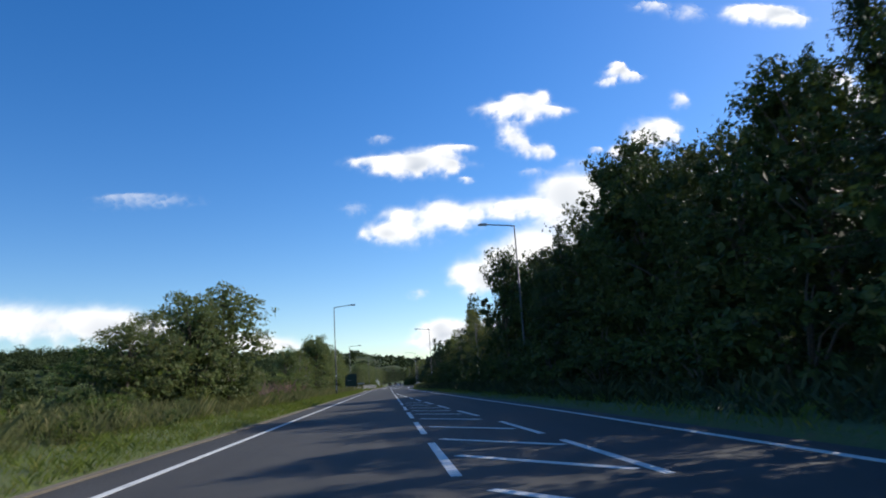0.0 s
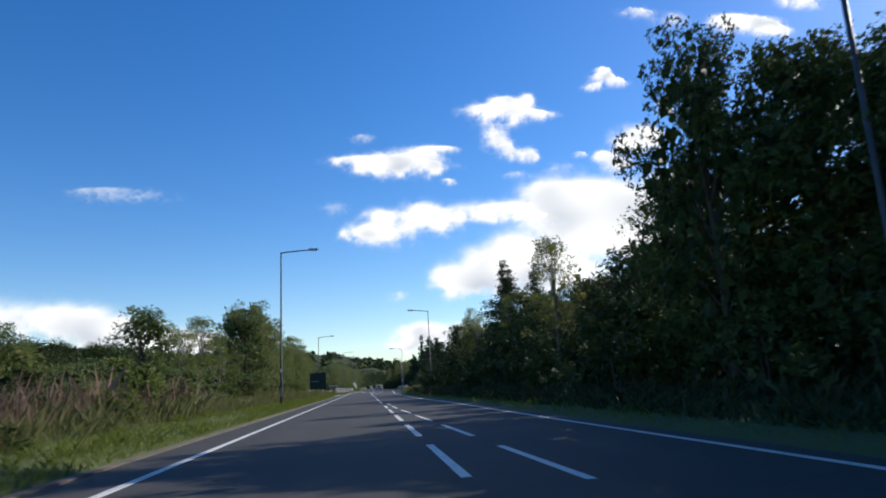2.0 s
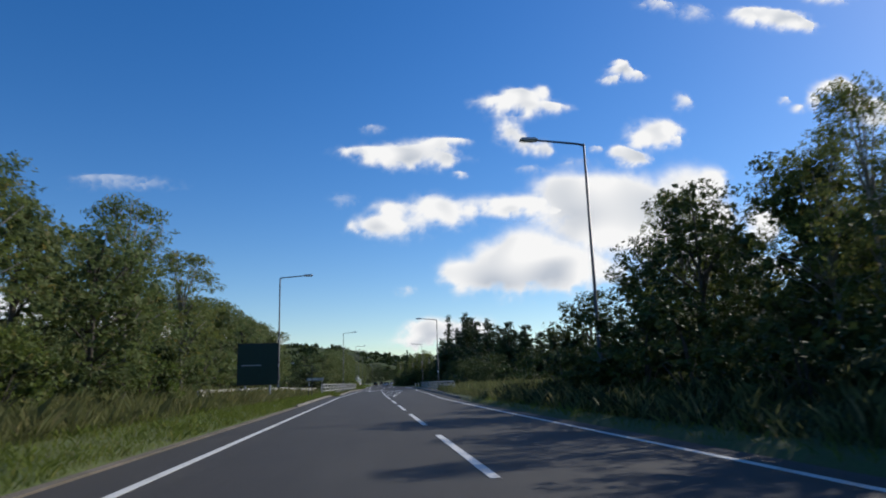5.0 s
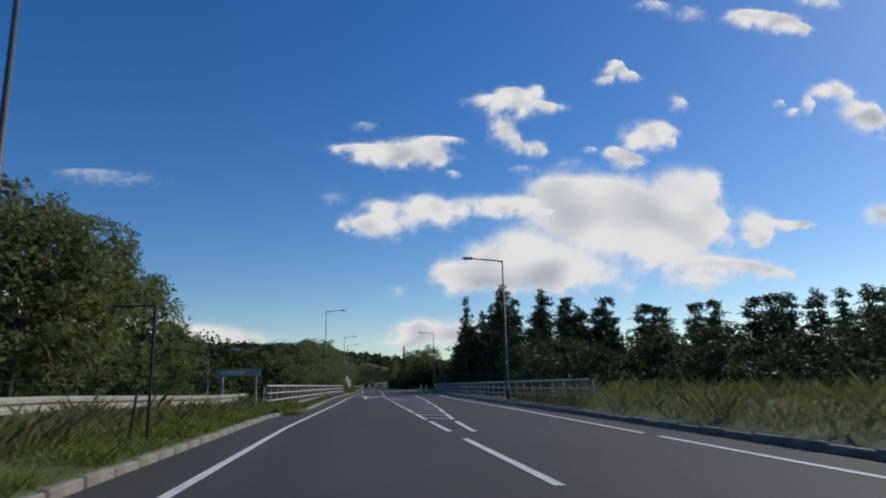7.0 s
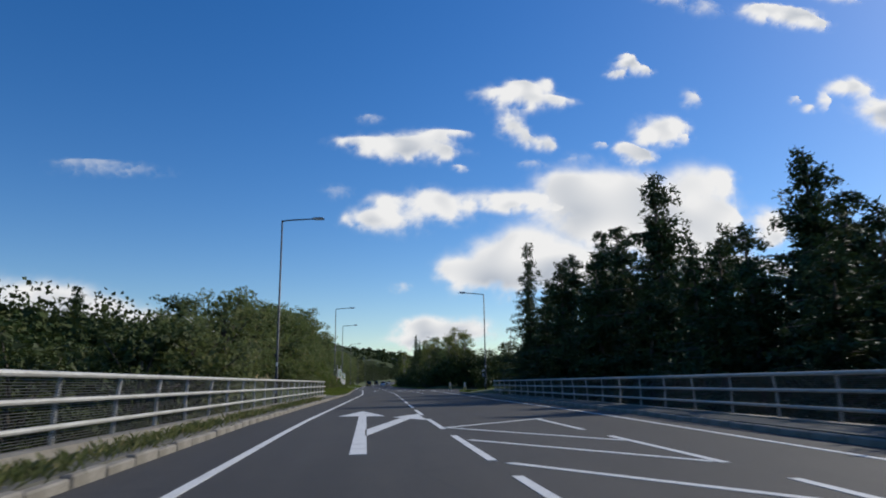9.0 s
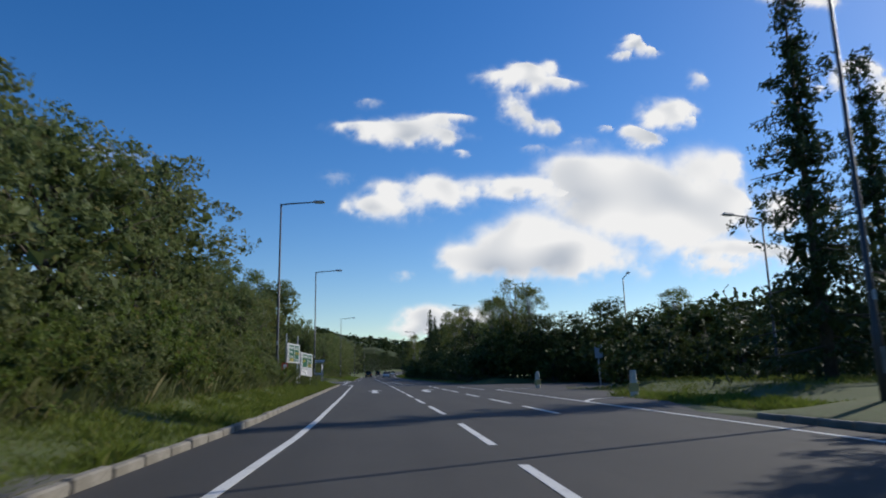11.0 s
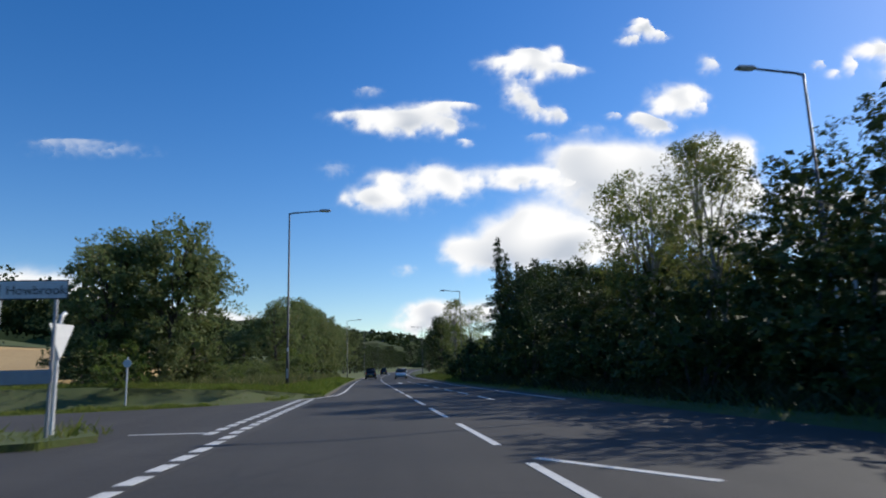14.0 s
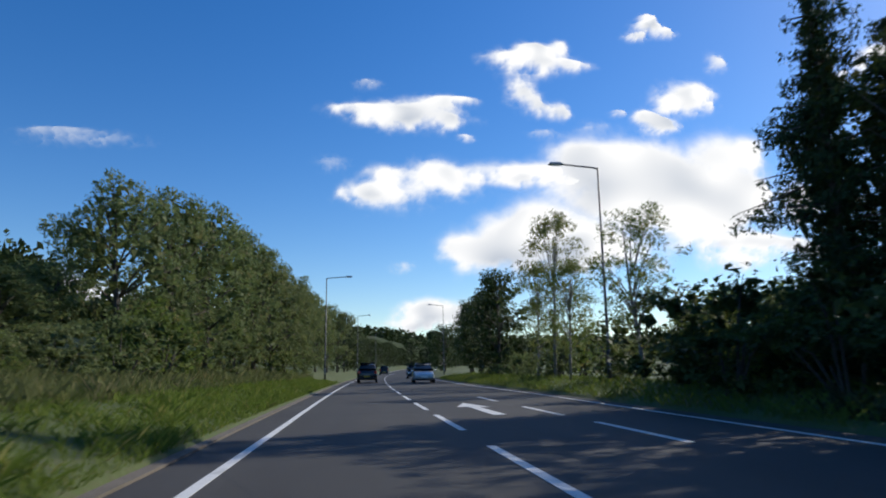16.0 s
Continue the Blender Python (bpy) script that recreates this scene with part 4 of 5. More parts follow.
# tall dark belt on the sunny side, first stretch
row("dec", [(11.5, 5, 8.6), (11.2, 10.5, 8.2), (11.4, 14.5, 8.0), (11, 18, 8.2), (11.6, 21.5, 9.2), (11.8, 24, 10.6), (12.6, 22.4, 10.8), (12.4, 27.2, 9.2), (10.8, 39.6, 8.4), (11.4, 36, 7.8), (12.2, 41.6, 9.6), (12.5, 31, 9.2), (11.6, 37.8, 7.4), (12.6, 34.5, 8.6), (11.4, 45.5, 7.6), (12.2, 48.6, 7.8), (11.6, 52, 6.4)])
row("dec", [(11.2, 55.5, 5.4), (12, 58.6, 5.9), (11, 62.6, 5.9), (11.8, 65, 6.1), (11.2, 68, 6.7), (12.5, 71, 6.8), (12, 81.4, 6.0), (12, 84.5, 6.0), (11.2, 88, 6), (11.8, 94, 6.8), (11, 98.5, 7.2), (11.6, 103, 6.2), (13, 108, 6), (12, 113, 5.6), (13.5, -3, 10)])
row("dec", [(9.2, 41.2, 9.8), (10.6, 43.8, 9.4)], 0.72)
row("fine", [(11.4, 8.2, 10.4), (10.4, 30.6, 9.2), (10.2, 33.8, 8.5)], 1.0)
row("fine", [(11, 74.2, 10.2), (11.8, 76.4, 9.8), (13, 73, 9.6)], 1.35)
row("spr", [(13.4, 13, 10.2), (14, 27, 11), (13.4, 38.5, 9), (13, 60, 5.8), (10.9, 1.5, 9.5), (14, 86.2, 7.4), (13.4, 20, 9.6)], 1.05)
row("air", [(8.8, 54.2, 7.1), (10.8, 64, 6.0), (11, 90.8, 7.3), (11.4, 92.8, 6.9), (10.9, 87, 7.9), (11, 99.5, 7.4), (10.6, 70.4, 6.9)])
row("dec", [(16 + (i % 3) * 2.2, -6 + 4.1 * i, (8.8 if i < 11 else 7.2) + 0.8 * math.sin(i * 2.1)) for i in range(29)], 1.15)
row("bush", [(9.4 + 0.7 * math.sin(i * 1.9), -4 + 2.7 * i, 3.1 + 0.9 * math.sin(i * 2.7)) for i in range(32)], 1.1)
row("bush", [(8.4 + 0.5 * math.sin(i * 2.3), 84 + 2.6 * i, 2.7 + 0.8 * math.sin(i * 1.7)) for i in range(9)], 1.1)
# behind and past the bridge
row("spr", [(23, 230, 15.4)], 1.0)
row("spr", [(21, 213, 14.5), (20, 200, 12.5), (24, 190, 11.5), (24, 177.6, 9.8), (27, 173.7, 8.4), (26, 163.7, 7.4), (26, 156, 6.8), (22, 185, 10), (24, 169, 8), (27, 149, 6.2), (25, 205, 12), (30, 160, 7.6), (31, 180, 9), (22, 195, 10.6), (34, 150, 8)], 1.5)
row("spr", [(18, 227.5, 16.6)], 1.0)
row("spr", [(17, 193.5, 13.4), (19.2, 183.5, 11.3), (24, 185.5, 9.6), (24, 180, 9.0), (18.4, 203, 12.4), (18, 212, 12), (16.6, 198, 9.4), (20, 190, 9.6), (21.5, 178, 8.2), (19, 175, 6.6), (20.5, 168, 6.2), (16.2, 186, 7.6), (36, 163, 8.2), (40, 172, 9.4), (44, 160, 8.8), (48, 170, 9.6), (38, 182, 10), (50, 158, 9), (33, 154, 7.2), (42, 150, 7.8), (54, 164, 9.8), (46, 182, 10.5)], 1.6)
row("spr", [(15.6, 190, 6.8), (15.8, 183, 6.2), (15.6, 197, 7.6), (16, 176.4, 5.6), (16.5, 202, 8.6), (17.5, 180.5, 6.8), (17, 216, 10.2), (14, 212, 7), (19, 204, 9)], 1.7)
row("dec", [(16.5, 168.5, 4.6), (20, 160, 4.6), (21, 152, 4.2), (26, 146, 4.4), (22, 143, 3.6)], 1.2)
row("bush", [(13.5 + 1.2 * math.sin(i * 2.2), 132 + 3.1 * i, 2.1 + 0.7 * math.sin(i * 1.3)) for i in range(8)])
row("bush", [(15 + 2.5 * math.sin(i * 2.2), 120 + 3.6 * i, 2.2 + 0.6 * math.sin(i * 1.3)) for i in range(9)], 1.2)
# belt beyond the side road
row("air", [(16, 269.4, 10.3), (16, 281, 9.6), (15, 307.6, 10.6), (16, 303.9, 10.9), (17, 283.8, 10.2), (15, 270.3, 8.4), (15, 309.5, 10.5), (24, 251.5, 6.9), (17, 266, 9), (14.6, 300, 9)], 1.1)
row("dec", [(24, 264.5, 7.6), (27, 262, 6.6), (30, 262.5, 7), (34, 263, 7.4), (17, 262.6, 6), (20, 262.8, 6.3), (16, 292, 8.1), (17, 275, 7.2), (16.5, 309, 6.4), (15.5, 326.8, 7.6), (15, 319, 7.9), (14.2, 324.8, 6.4), (13.7, 316.6, 6.4), (13.4, 311.5, 5.4), (15.6, 330, 9.2), (18, 287, 8), (17, 298, 8), (19, 312, 6.8), (17, 270, 6.6), (17.5, 321, 8), (19, 280, 7.4), (21, 296, 8)], 1.15)
row("fine", [(16.0, 342.5, 13), (14.9, 341, 14.4), (17.8, 337, 11.4), (15.3, 335, 10.8), (14.8, 332, 9.4), (16.2, 331.5, 10.2), (16.6, 334.2, 11)], 0.82)
row("dec", [(18, 332, 9.6), (18.4, 335.5, 10.2), (18, 339, 10.4), (19.4, 342.5, 10.6), (20.5, 329, 9)], 1.15)
row("spr", [(15.6, 330, 8.6), (17.2, 341, 11.5)], 1.1)
row("bush", [(11.6 + 0.9 * math.sin(i * 1.9), 264.5 + 2.6 * i, 3.2 + 0.8 * math.sin(i * 2.7)) for i in range(32)], 1.15)
row("bush", [(12.5 + 1.7 * i, 264.2 + 0.7 * math.sin(i * 1.3), 4.2 + 0.8 * math.sin(i * 2.3)) for i in range(18)], 1.25)
row("bush", [(17 + 2.0 * i, 260.5 + 0.5 * math.sin(i * 2.1), 3.4 + 0.7 * math.sin(i * 2.7)) for i in range(14)], 1.15)
row("bush", [(25.6 - 0.45 * i + 0.5 * math.sin(i * 1.9), 240 + 1.9 * i, 5.2 + 0.6 * math.sin(i * 2.3)) for i in range(11)], 1.4)
row("bush", [(15.6 + 1.6 * i, 240.2 - 1.1 * i, 3.1 + 0.5 * math.sin(i * 2.7)) for i in range(9)], 1.15)
row("bush", [(14 + 1.7 * i, 266.5 + 0.8 * math.sin(i * 1.9), 5.2 + 0.6 * math.sin(i * 2.3)) for i in range(20)], 1.5)
row("air", [(13, 362, 10.1), (14, 352.2, 8.3), (12.6, 358, 6.6), (13.4, 367, 8)], 1.1)
row("dec", [(13.4, 379.4, 9.4), (14, 386, 8.6), (15, 396, 9.4), (17, 408, 10), (18.5, 424, 11), (22, 442, 12)], 1.0)
row("bush", [(15 + 1.6 * math.sin(i * 2.2), 348 + 3.0 * i, 3.0 + 0.9 * math.sin(i * 1.3)) for i in range(14)], 1.1)
# near side, first stretch
row("dec", [(-7, 24.3, 5.5), (-6.4, 27.2, 6.0), (-8.4, 20.6, 3.9), (-7.4, 30.5, 3.3), (-9.2, 44, 3.2), (-7.2, 50.4, 4.2), (-6.8, 67.5, 6.2), (-7.3, 69.3, 6.9), (-6.9, 71, 6.2), (-8.2, 83.5, 3.6), (-7.4, 86, 4.4), (-8.2, 89, 5.0), (-7.7, 93.5, 5.5), (-7.4, 97, 5.6), (-8.2, 100, 5.6), (-8.4, 104, 4.8), (-10.5, 95, 5.4), (-9, 112, 5.6)], 0.95)
row("air", [(-7.2, 58.8, 4.7), (-7.6, 57, 3.9), (-7, 61.8, 4.1), (-7, 79.5, 6.5), (-6.8, 76.4, 5.0), (-7.4, 80.8, 5.2), (-7, 104.5, 6.4), (-7.2, 90.6, 5.6), (-7, 98.5, 6.8), (-7.5, 74.4, 5.3), (-8.4, 22.5, 4.4)], 1.25)
row("bush", [(-6.9 - 1.3 * math.sin(i * 1.3) ** 2, 9 + 3.3 * i, 1.5 + 0.6 * math.sin(i * 2.1)) for i in range(14)], 0.9)
row("bush", [(-6.6 - 0.8 * math.sin(i * 1.3) ** 2, 56 + 2.9 * i, 2.3 + 0.7 * math.sin(i * 2.1)) for i in range(19)], 0.9)
row("bush", [(-13 - 4 * math.sin(i * 1.7) ** 2, -2 + 4.4 * i, 1.9 + 0.9 * math.sin(i * 2.1)) for i in range(14)], 1.2)
row("bush", [(-5.0, 9.0, 0.9), (-4.6, 13.5, 0.8), (-5.2, 31, 1.0), (-4.9, 37, 0.8)], 0.7)


def scrub(spots, width=0.8):
    """Low growth, its height counted from the ground under it."""
    row("weed", [(x, y, height(x, y) + h) for x, y, h in spots], width)


scrub([(-5.6 - 2.2 * math.sin(i * 2.3) ** 2, 4 + 2.1 * i, 0.75 + 0.3 * math.sin(i * 1.7)) for i in range(22)])
scrub([(-6.4 - 3.2 * math.sin(i * 2.3) ** 2, 322 + 1.8 * i, 0.95 + 0.4 * math.sin(i * 1.7)) for i in range(16)], 0.9)
scrub([(-8.6 - 2.6 * math.sin(i * 1.9) ** 2, 336 + 1.3 * i, 1.25 + 0.35 * math.sin(i * 2.7)) for i in range(13)], 0.9)
scrub([(-2.9 - 0.6 * math.sin(i * 2.1) ** 2, 226 + 1.5 * i, 0.95 + 0.3 * math.sin(i * 1.7)) for i in range(20)], 0.6)
scrub([(left_edge(y) - 2.1 - 0.5 * math.sin(y * 1.7) ** 2, y, 1.15 + 0.35 * math.sin(y * 2.3)) for y in np.arange(209, 239, 1.3)], 0.75)
scrub([(left_edge(y) - 3.3 - 0.6 * math.sin(y * 1.3) ** 2, y, 1.9 + 0.4 * math.sin(y * 1.9)) for y in np.arange(209, 240, 1.7)], 0.85)
scrub([(-2.35, 245.4, 0.75), (-2.15, 247.6, 0.8), (-1.95, 249.6, 0.7), (-2.45, 242.6, 0.6)], 0.5)
scrub([(-4.6, 259.5, 1.5), (-5.2, 262.5, 1.4), (-6.4, 264.5, 1.3), (-4.4, 256.4, 1.3), (-7.6, 262, 1.8), (-3.6, 254, 1.0), (-3.4, 251, 0.9)], 0.9)
scrub([(-8.6, 313.6, 2.4), (-10.6, 313.2, 2.6), (-12.4, 313.4, 2.8), (-7.2, 316.4, 1.2), (-6.6, 319, 0.9)], 1.1)
# near side by the bridge and past it
row("dec", [(-9.2, 132.4, 6.3), (-9.2, 135, 6.7), (-9.4, 139, 6.2), (-9.6, 148.6, 4.4), (-9, 127.5, 6.3), (-9.4, 122, 6.4), (-9.2, 117, 6.2), (-9.8, 144, 5.9), (-12, 130, 7), (-12, 138, 7), (-12.5, 121, 7), (-9, 201.4, 7.0), (-8, 207.5, 7.1), (-7, 217.6, 7.9), (-9, 212, 6.4), (-10, 195, 5), (-12, 204, 7), (-15, 152, 3.5)], 1.1)
row("dec", [(-7, 228.6, 9.0), (-7, 232.4, 8.4), (-7, 237.2, 7.0), (-6.6, 242.4, 7.2), (-7.2, 253.5, 7.2), (-6.1, 260.4, 8.8), (-6.6, 257, 7.4), (-6.5, 248.5, 6.8), (-8.5, 224, 9), (-9.5, 236, 7.2), (-9.5, 246, 8), (-9, 254, 7.6), (-6.6, 222.5, 8)], 1.05)
row("air", [(-7.8, 260.5, 9.6), (-6, 253, 6.4)])
row("bush", [(-4.4 - 0.9 * math.sin(i * 1.3) ** 2, 214 + 2.7 * i, 2.3 + 0.5 * math.sin(i * 2.1)) for i in range(17)], 0.85)
row("dec", [(-9.4, 316.2, 10.3), (-7.9, 316.7, 8.2), (-11.6, 317.4, 9.6), (-12.6, 315.4, 9.2)], 1.05)
row("bush", [(-7.0, 317.6, 1.9), (-8, 315.4, 2.6), (-10.2, 314.4, 2.8), (-12.6, 315.6, 3.4), (-14.2, 318, 3.8)], 1.1)
row("dec", [(-8.2, 354.4, 9.4), (-7.6, 360, 10.4), (-7.2, 366, 11), (-6.8, 372, 11.2), (-6.4, 379, 11.2), (-6, 386, 11.2), (-5.8, 394, 11.2), (-5.4, 402, 11.2), (-5, 410, 11.4), (-4.2, 419, 11.6), (-3.2, 430, 11.8), (-2, 441, 11.8), (-1, 452, 12), (-9.8, 375, 10), (-9.4, 390, 10.5), (-9, 404, 11)], 0.95)
row("bush", [(-5.6, 347, 3.0), (-5.4, 350.5, 3.4), (-6.5, 345, 2.6), (-3.4, 372, 2.6), (-3.2, 388, 2.4), (-4.5, 360, 2.8), (-8.4, 306.5, 2.2), (-10.5, 309, 2.6), (-6.6, 352, 4), (-7.5, 341, 2), (-9, 336, 1.8)], 1.0)
# hedge where the road bends away
row("dec", [(17 + 0.0006 * (y - 400) ** 2, y, 10 + rise(y)) for y in range(460, 640, 16)], 1.1)
row("dec", [(-5 + 0.0003 * (y - 340) ** 2, y, 9.5 + rise(y)) for y in range(462, 640, 16)], 1.1)
row("dec", [(26 + 7 * i, 640 + 4 * i, 16) for i in range(6)] + [(8, 650, 15), (16, 655, 16)], 1.4)


row("dec", [(-12.5 - 5.5 * (i % 4) + 1.6 * math.sin(i * 2.9), 151 + 2.05 * i, 3.0 + 0.05 * i + 0.9 * math.sin(i * 1.9)) for i in range(28)], 1.25)
row("dec", [(13.2 + 0.8 * math.sin(i * 2.3), 151.5 + 4.4 * i, 2.8 + 0.2 * i + 0.4 * math.sin(i * 1.9)) for i in range(5)], 1.1)
row("spr", [(14.0 + 0.9 * math.sin(i * 2.3), 173 + 4.1 * i, 4.6 + 0.5 * i + 1.2 * math.sin(i * 2.9)) for i in range(9)], 1.75)


def woodland(name, seed, spots, label, leaf=0.9, each=170, floor=None):
    """Far woods as one body: many crowns of large leaf tufts."""
    rng = np.random.default_rng(seed)
    out, hearts = [], []
    for x, y, h in spots:
        z = height(x, y)
        c = rng.normal(size=(each, 3))
        c[:, 2] = abs(c[:, 2]) * 0.9 - 0.1
        c /= np.linalg.norm(c, axis=1)[:, None]
        c *= rng.uniform(0.6, 1.0, each)[:, None]
        w = h * rng.uniform(0.42, 0.6)
        c = c * np.array((w, w, h * 0.75)) + np.array((x, y, z + h * 0.28))
        out.append(c)
        mid = np.array((x, y, z + h * 0.28))
        hearts.append((c[:each // 5] - mid) * rng.uniform(0.5, 0.84, (each // 5, 1)) + mid)
    v = diamonds(np.concatenate(out), leaf, 0.2, rng, 0.8)
    # darker hearts of the crowns
    v = np.concatenate([v, diamonds(np.concatenate(hearts), 2.4 * leaf, 0.2, rng, 0.9)])
    if floor:
        # undergrowth and lower crowns that close the wood between its trees
        x0, x1, y0, y1, up = floor
        cell = (y1 - y0) / 40
        nx = int((x1 - x0) / cell)
        under = []

        def top(i, j):
            x, y = x0 + cell * i, y0 + cell * j
            rim = i in (0, nx) or j in (0, 40)
            return (x, y, height(x, y) + (-1 if rim else up * (0.8 + 0.7 * noise.noise((x * 0.9 / cell, y * 0.9 / cell, 4)))))
        for j in range(40):
            for i in range(nx):
                under += [top(i, j), top(i + 1, j), top(i + 1, j + 1), top(i, j + 1)]
        v = np.concatenate([v, np.array(under)])
    ob = link_mesh(name, v.tolist(), quads(len(v) // 4).tolist(), FAR_LEAF)
    return tagged(ob, label, "woodland", kind="stuff")


wr = random.Random(9)
woodland("woodland", 21, [(-26 - 165 * wr.uniform(0, 1) ** 1.3, wr.uniform(165, 300), wr.uniform(6.5, 10)) for i in range(360)], "mixed green woodland on the slope beyond the bridge", 0.55, 380, (-200, -24, 168, 300, 4.5))
woodland("woodland", 22, [(-20 - 2.2 * i + wr.uniform(-4, 4), 362 + wr.uniform(-5, 34) + 0.2 * i, wr.uniform(6.0, 8.6) + 4.2 * min(1, max(0, (i - 5) / 10))) for i in range(130)], "belt of trees behind the wheat field", 0.66, 640)
woodland("woodland", 23, [(wr.uniform(-420, -40), wr.uniform(430, 800), wr.uniform(8, 12.5)) for i in range(520)], "distant wooded hillside", 2.2, 90, (-430, -42, 425, 810, 8))
woodland("woodland", 24, [(wr.uniform(36, 75), wr.uniform(140, 345), wr.uniform(6, 9)) for i in range(110)], "dark wood behind the roadside trees", 0.7, 190, (30, 78, 138, 347, 4.2))
woodland("woodland", 25, [(wr.uniform(-280, 440), 660 + 600 * wr.uniform(0, 1) ** 1.3, wr.uniform(11, 17)) for i in range(900)], "distant woods closing the end of the road", 2.8, 80, (-420, 520, 640, 1300, 11))
woodland("woodland", 26, [(wr.uniform(20, 60), wr.uniform(-10, 130), wr.uniform(6, 9)) for i in range(100)], "shaded wood behind the roadside belt", 0.7, 180, (20, 64, -14, 132, 4.2))
woodland("woodland", 27, [(wr.uniform(-140, -45), wr.uniform(20, 170), wr.uniform(3, 5)) for i in range(70)], "low distant trees across the falling ground", 1.0, 100)
row("spr", [(-58, 300, 22)], 1.7)
# trees and bushes that close the belts
row("weed", [(14 + 0.8 * math.sin(i * 1.7), 48 + 2.5 * i, 4.4 + 0.5 * math.sin(i * 2.3)) for i in range(12)], 1.5)
row("weed", [(16.6 + 1.9 * i, 262.6 + 0.4 * math.sin(i * 1.9), 2.6 + 0.4 * math.sin(i * 2.3)) for i in range(15)], 1.4)
row("dec", [(19.4, 286, 6), (19.6, 291, 6.4), (19.2, 296, 6.2), (19.6, 301, 6.4), (19.4, 306, 7), (19.6, 313, 7.4), (19.4, 319, 7.6), (-9.2, 266, 6), (-9.4, 257, 6), (-8.8, 250, 6), (-8.6, 243, 7)], 1.2)
row("bush", [(11 + 0.6 * math.sin(i * 2.1), 41 + 2.3 * i, 3.2 + 0.6 * math.sin(i * 1.7)) for i in range(9)], 1.15)
row("bush", [(14.6 + 1.4 * math.sin(i * 2.1), 282 + 2.5 * i, 4.3 + 0.6 * math.sin(i * 1.7)) for i in range(14)], 1.3)
row("bush", [(-7.4, 25, 4.3), (-8, 22.6, 3.6), (-7.4, 27.4, 4.4), (-6.8, 23.4, 3.0), (-9.4, 20.8, 3.0), (-6.3, 51, 2.2), (-7, 48.4, 2.4), (-7.6, 46, 2.2), (-8, 43, 2.4)], 1.15)
row("bush", [(-8 - 0.5 * math.sin(i * 2.1), 240 + 3 * i, 4.2 + 0.6 * math.sin(i * 1.7)) for i in range(9)], 1.2)
row("dec", [(14.8, 33, 10.2), (15.2, 30, 9.4), (15, 36, 9.6), (16.4, 26.5, 10.4), (15.4, 21, 10.4), (15.2, 40, 9.4), (16, 15.5, 10)], 1.15)
row("bush", [(13.7, 345, 3.5), (14.2, 343, 3.4), (14.6, 341, 3.3), (15.6, 347, 3.8), (16.4, 344.5, 3.8), (13.4, 340.4, 2.8), (15.4, 342, 3.5), (17, 349, 4), (17.6, 341.5, 3.4), (18.2, 346, 4)], 1.2)
row("dec", [(-12.6, 353, 5.6), (-11, 350.5, 4.9), (-14.8, 355, 6), (-13.6, 350, 5), (-16.6, 352, 5.4), (-12.8, 357.5, 6.6), (-18.5, 355, 5.8)], 1.3)
row("bush", [(-11.2, 279.2, 3.2), (-12.6, 280.4, 3.6), (-10.4, 280.2, 2.6)], 1.0)
row("bush", [(-10, 347.6, 2.6), (-12, 348.2, 3.0), (-14, 347.4, 3.5), (-16, 348.5, 3.6)], 1.1)


# ---- grasses ----
def blades(name, seed, n, sampler, low, high, mat, label, lean=0.35, wide=0.008):
    """Grass as one body of thin bent blades."""
    rng = np.random.default_rng(seed)
    spots = []
    while len(spots) < n:
        x, y = sampler(rng)
        z = height(x, y)
        if z > -0.5 and not (303 < y < 312 and z < 0 and x > -0.55 - 0.7 * (310 - y)):
            spots.append((x, y, z))
    p = np.array(spots)
    lush = np.array([0.45 + 1.25 * max(0.0, 0.35 + noise.noise((x * 1.1, y * 0.9, 7)) + 0.4 * noise.noise((x * 4.1, y * 3.7, 3))) for x, y, z in spots])
    h = rng.uniform(low, high, n) * np.minimum(lush, 1.7)
    an = rng.uniform(0, math.tau, n)
    s = np.stack([np.cos(an), np.sin(an), np.zeros(n)], 1) * (wide * (1 + 2 * h))[:, None]
    b = rng.normal(0, lean, (n, 3)) * h[:, None]
    b[:, 2] = 0
    v = np.empty((n, 4, 3))
    v[:, 0], v[:, 1] = p - s, p + s
    v[:, 2] = p + b * 0.45 + s * 0.6 + np.stack([0 * h, 0 * h, h * 0.62], 1)
    v[:, 3] = p + b + np.stack([0 * h, 0 * h, h], 1)
    return tagged(link_mesh(name, v.reshape(-1, 3).tolist(), quads(n).tolist(), mat), label, "grass", kind="stuff")


def left_strip(y0, y1, d0, d1):
    def pick(rng):
        y = rng.uniform(y0, y1)
        return left_edge(y) - d0 - (d1 - d0) * rng.uniform() ** 1.2, y
    return pick


def corner_spot(y, u):
    edge = float(np.interp(y, (266, 267.5, 271.5, 277, 281), (-0.9, -1.0, -1.6, -3.5, -7)))
    return edge - 0.2 - 12 * u ** 1.3, y


def mouth_spot(y, u):
    edge = float(np.interp(y, (303.8, 305.8, 307.9, 309.6, 311, 314), (-5, -2.8, -1.4, -0.75, -0.5, -0.5)))
    return edge - 0.2 - 7 * u ** 1.4, y


def right_strip(y0, y1, d0, d1):
    def pick(rng):
        y = rng.uniform(y0, y1)
        return right_edge(y) + d0 + (d1 - d0) * rng.uniform() ** 1.2, y
    return pick


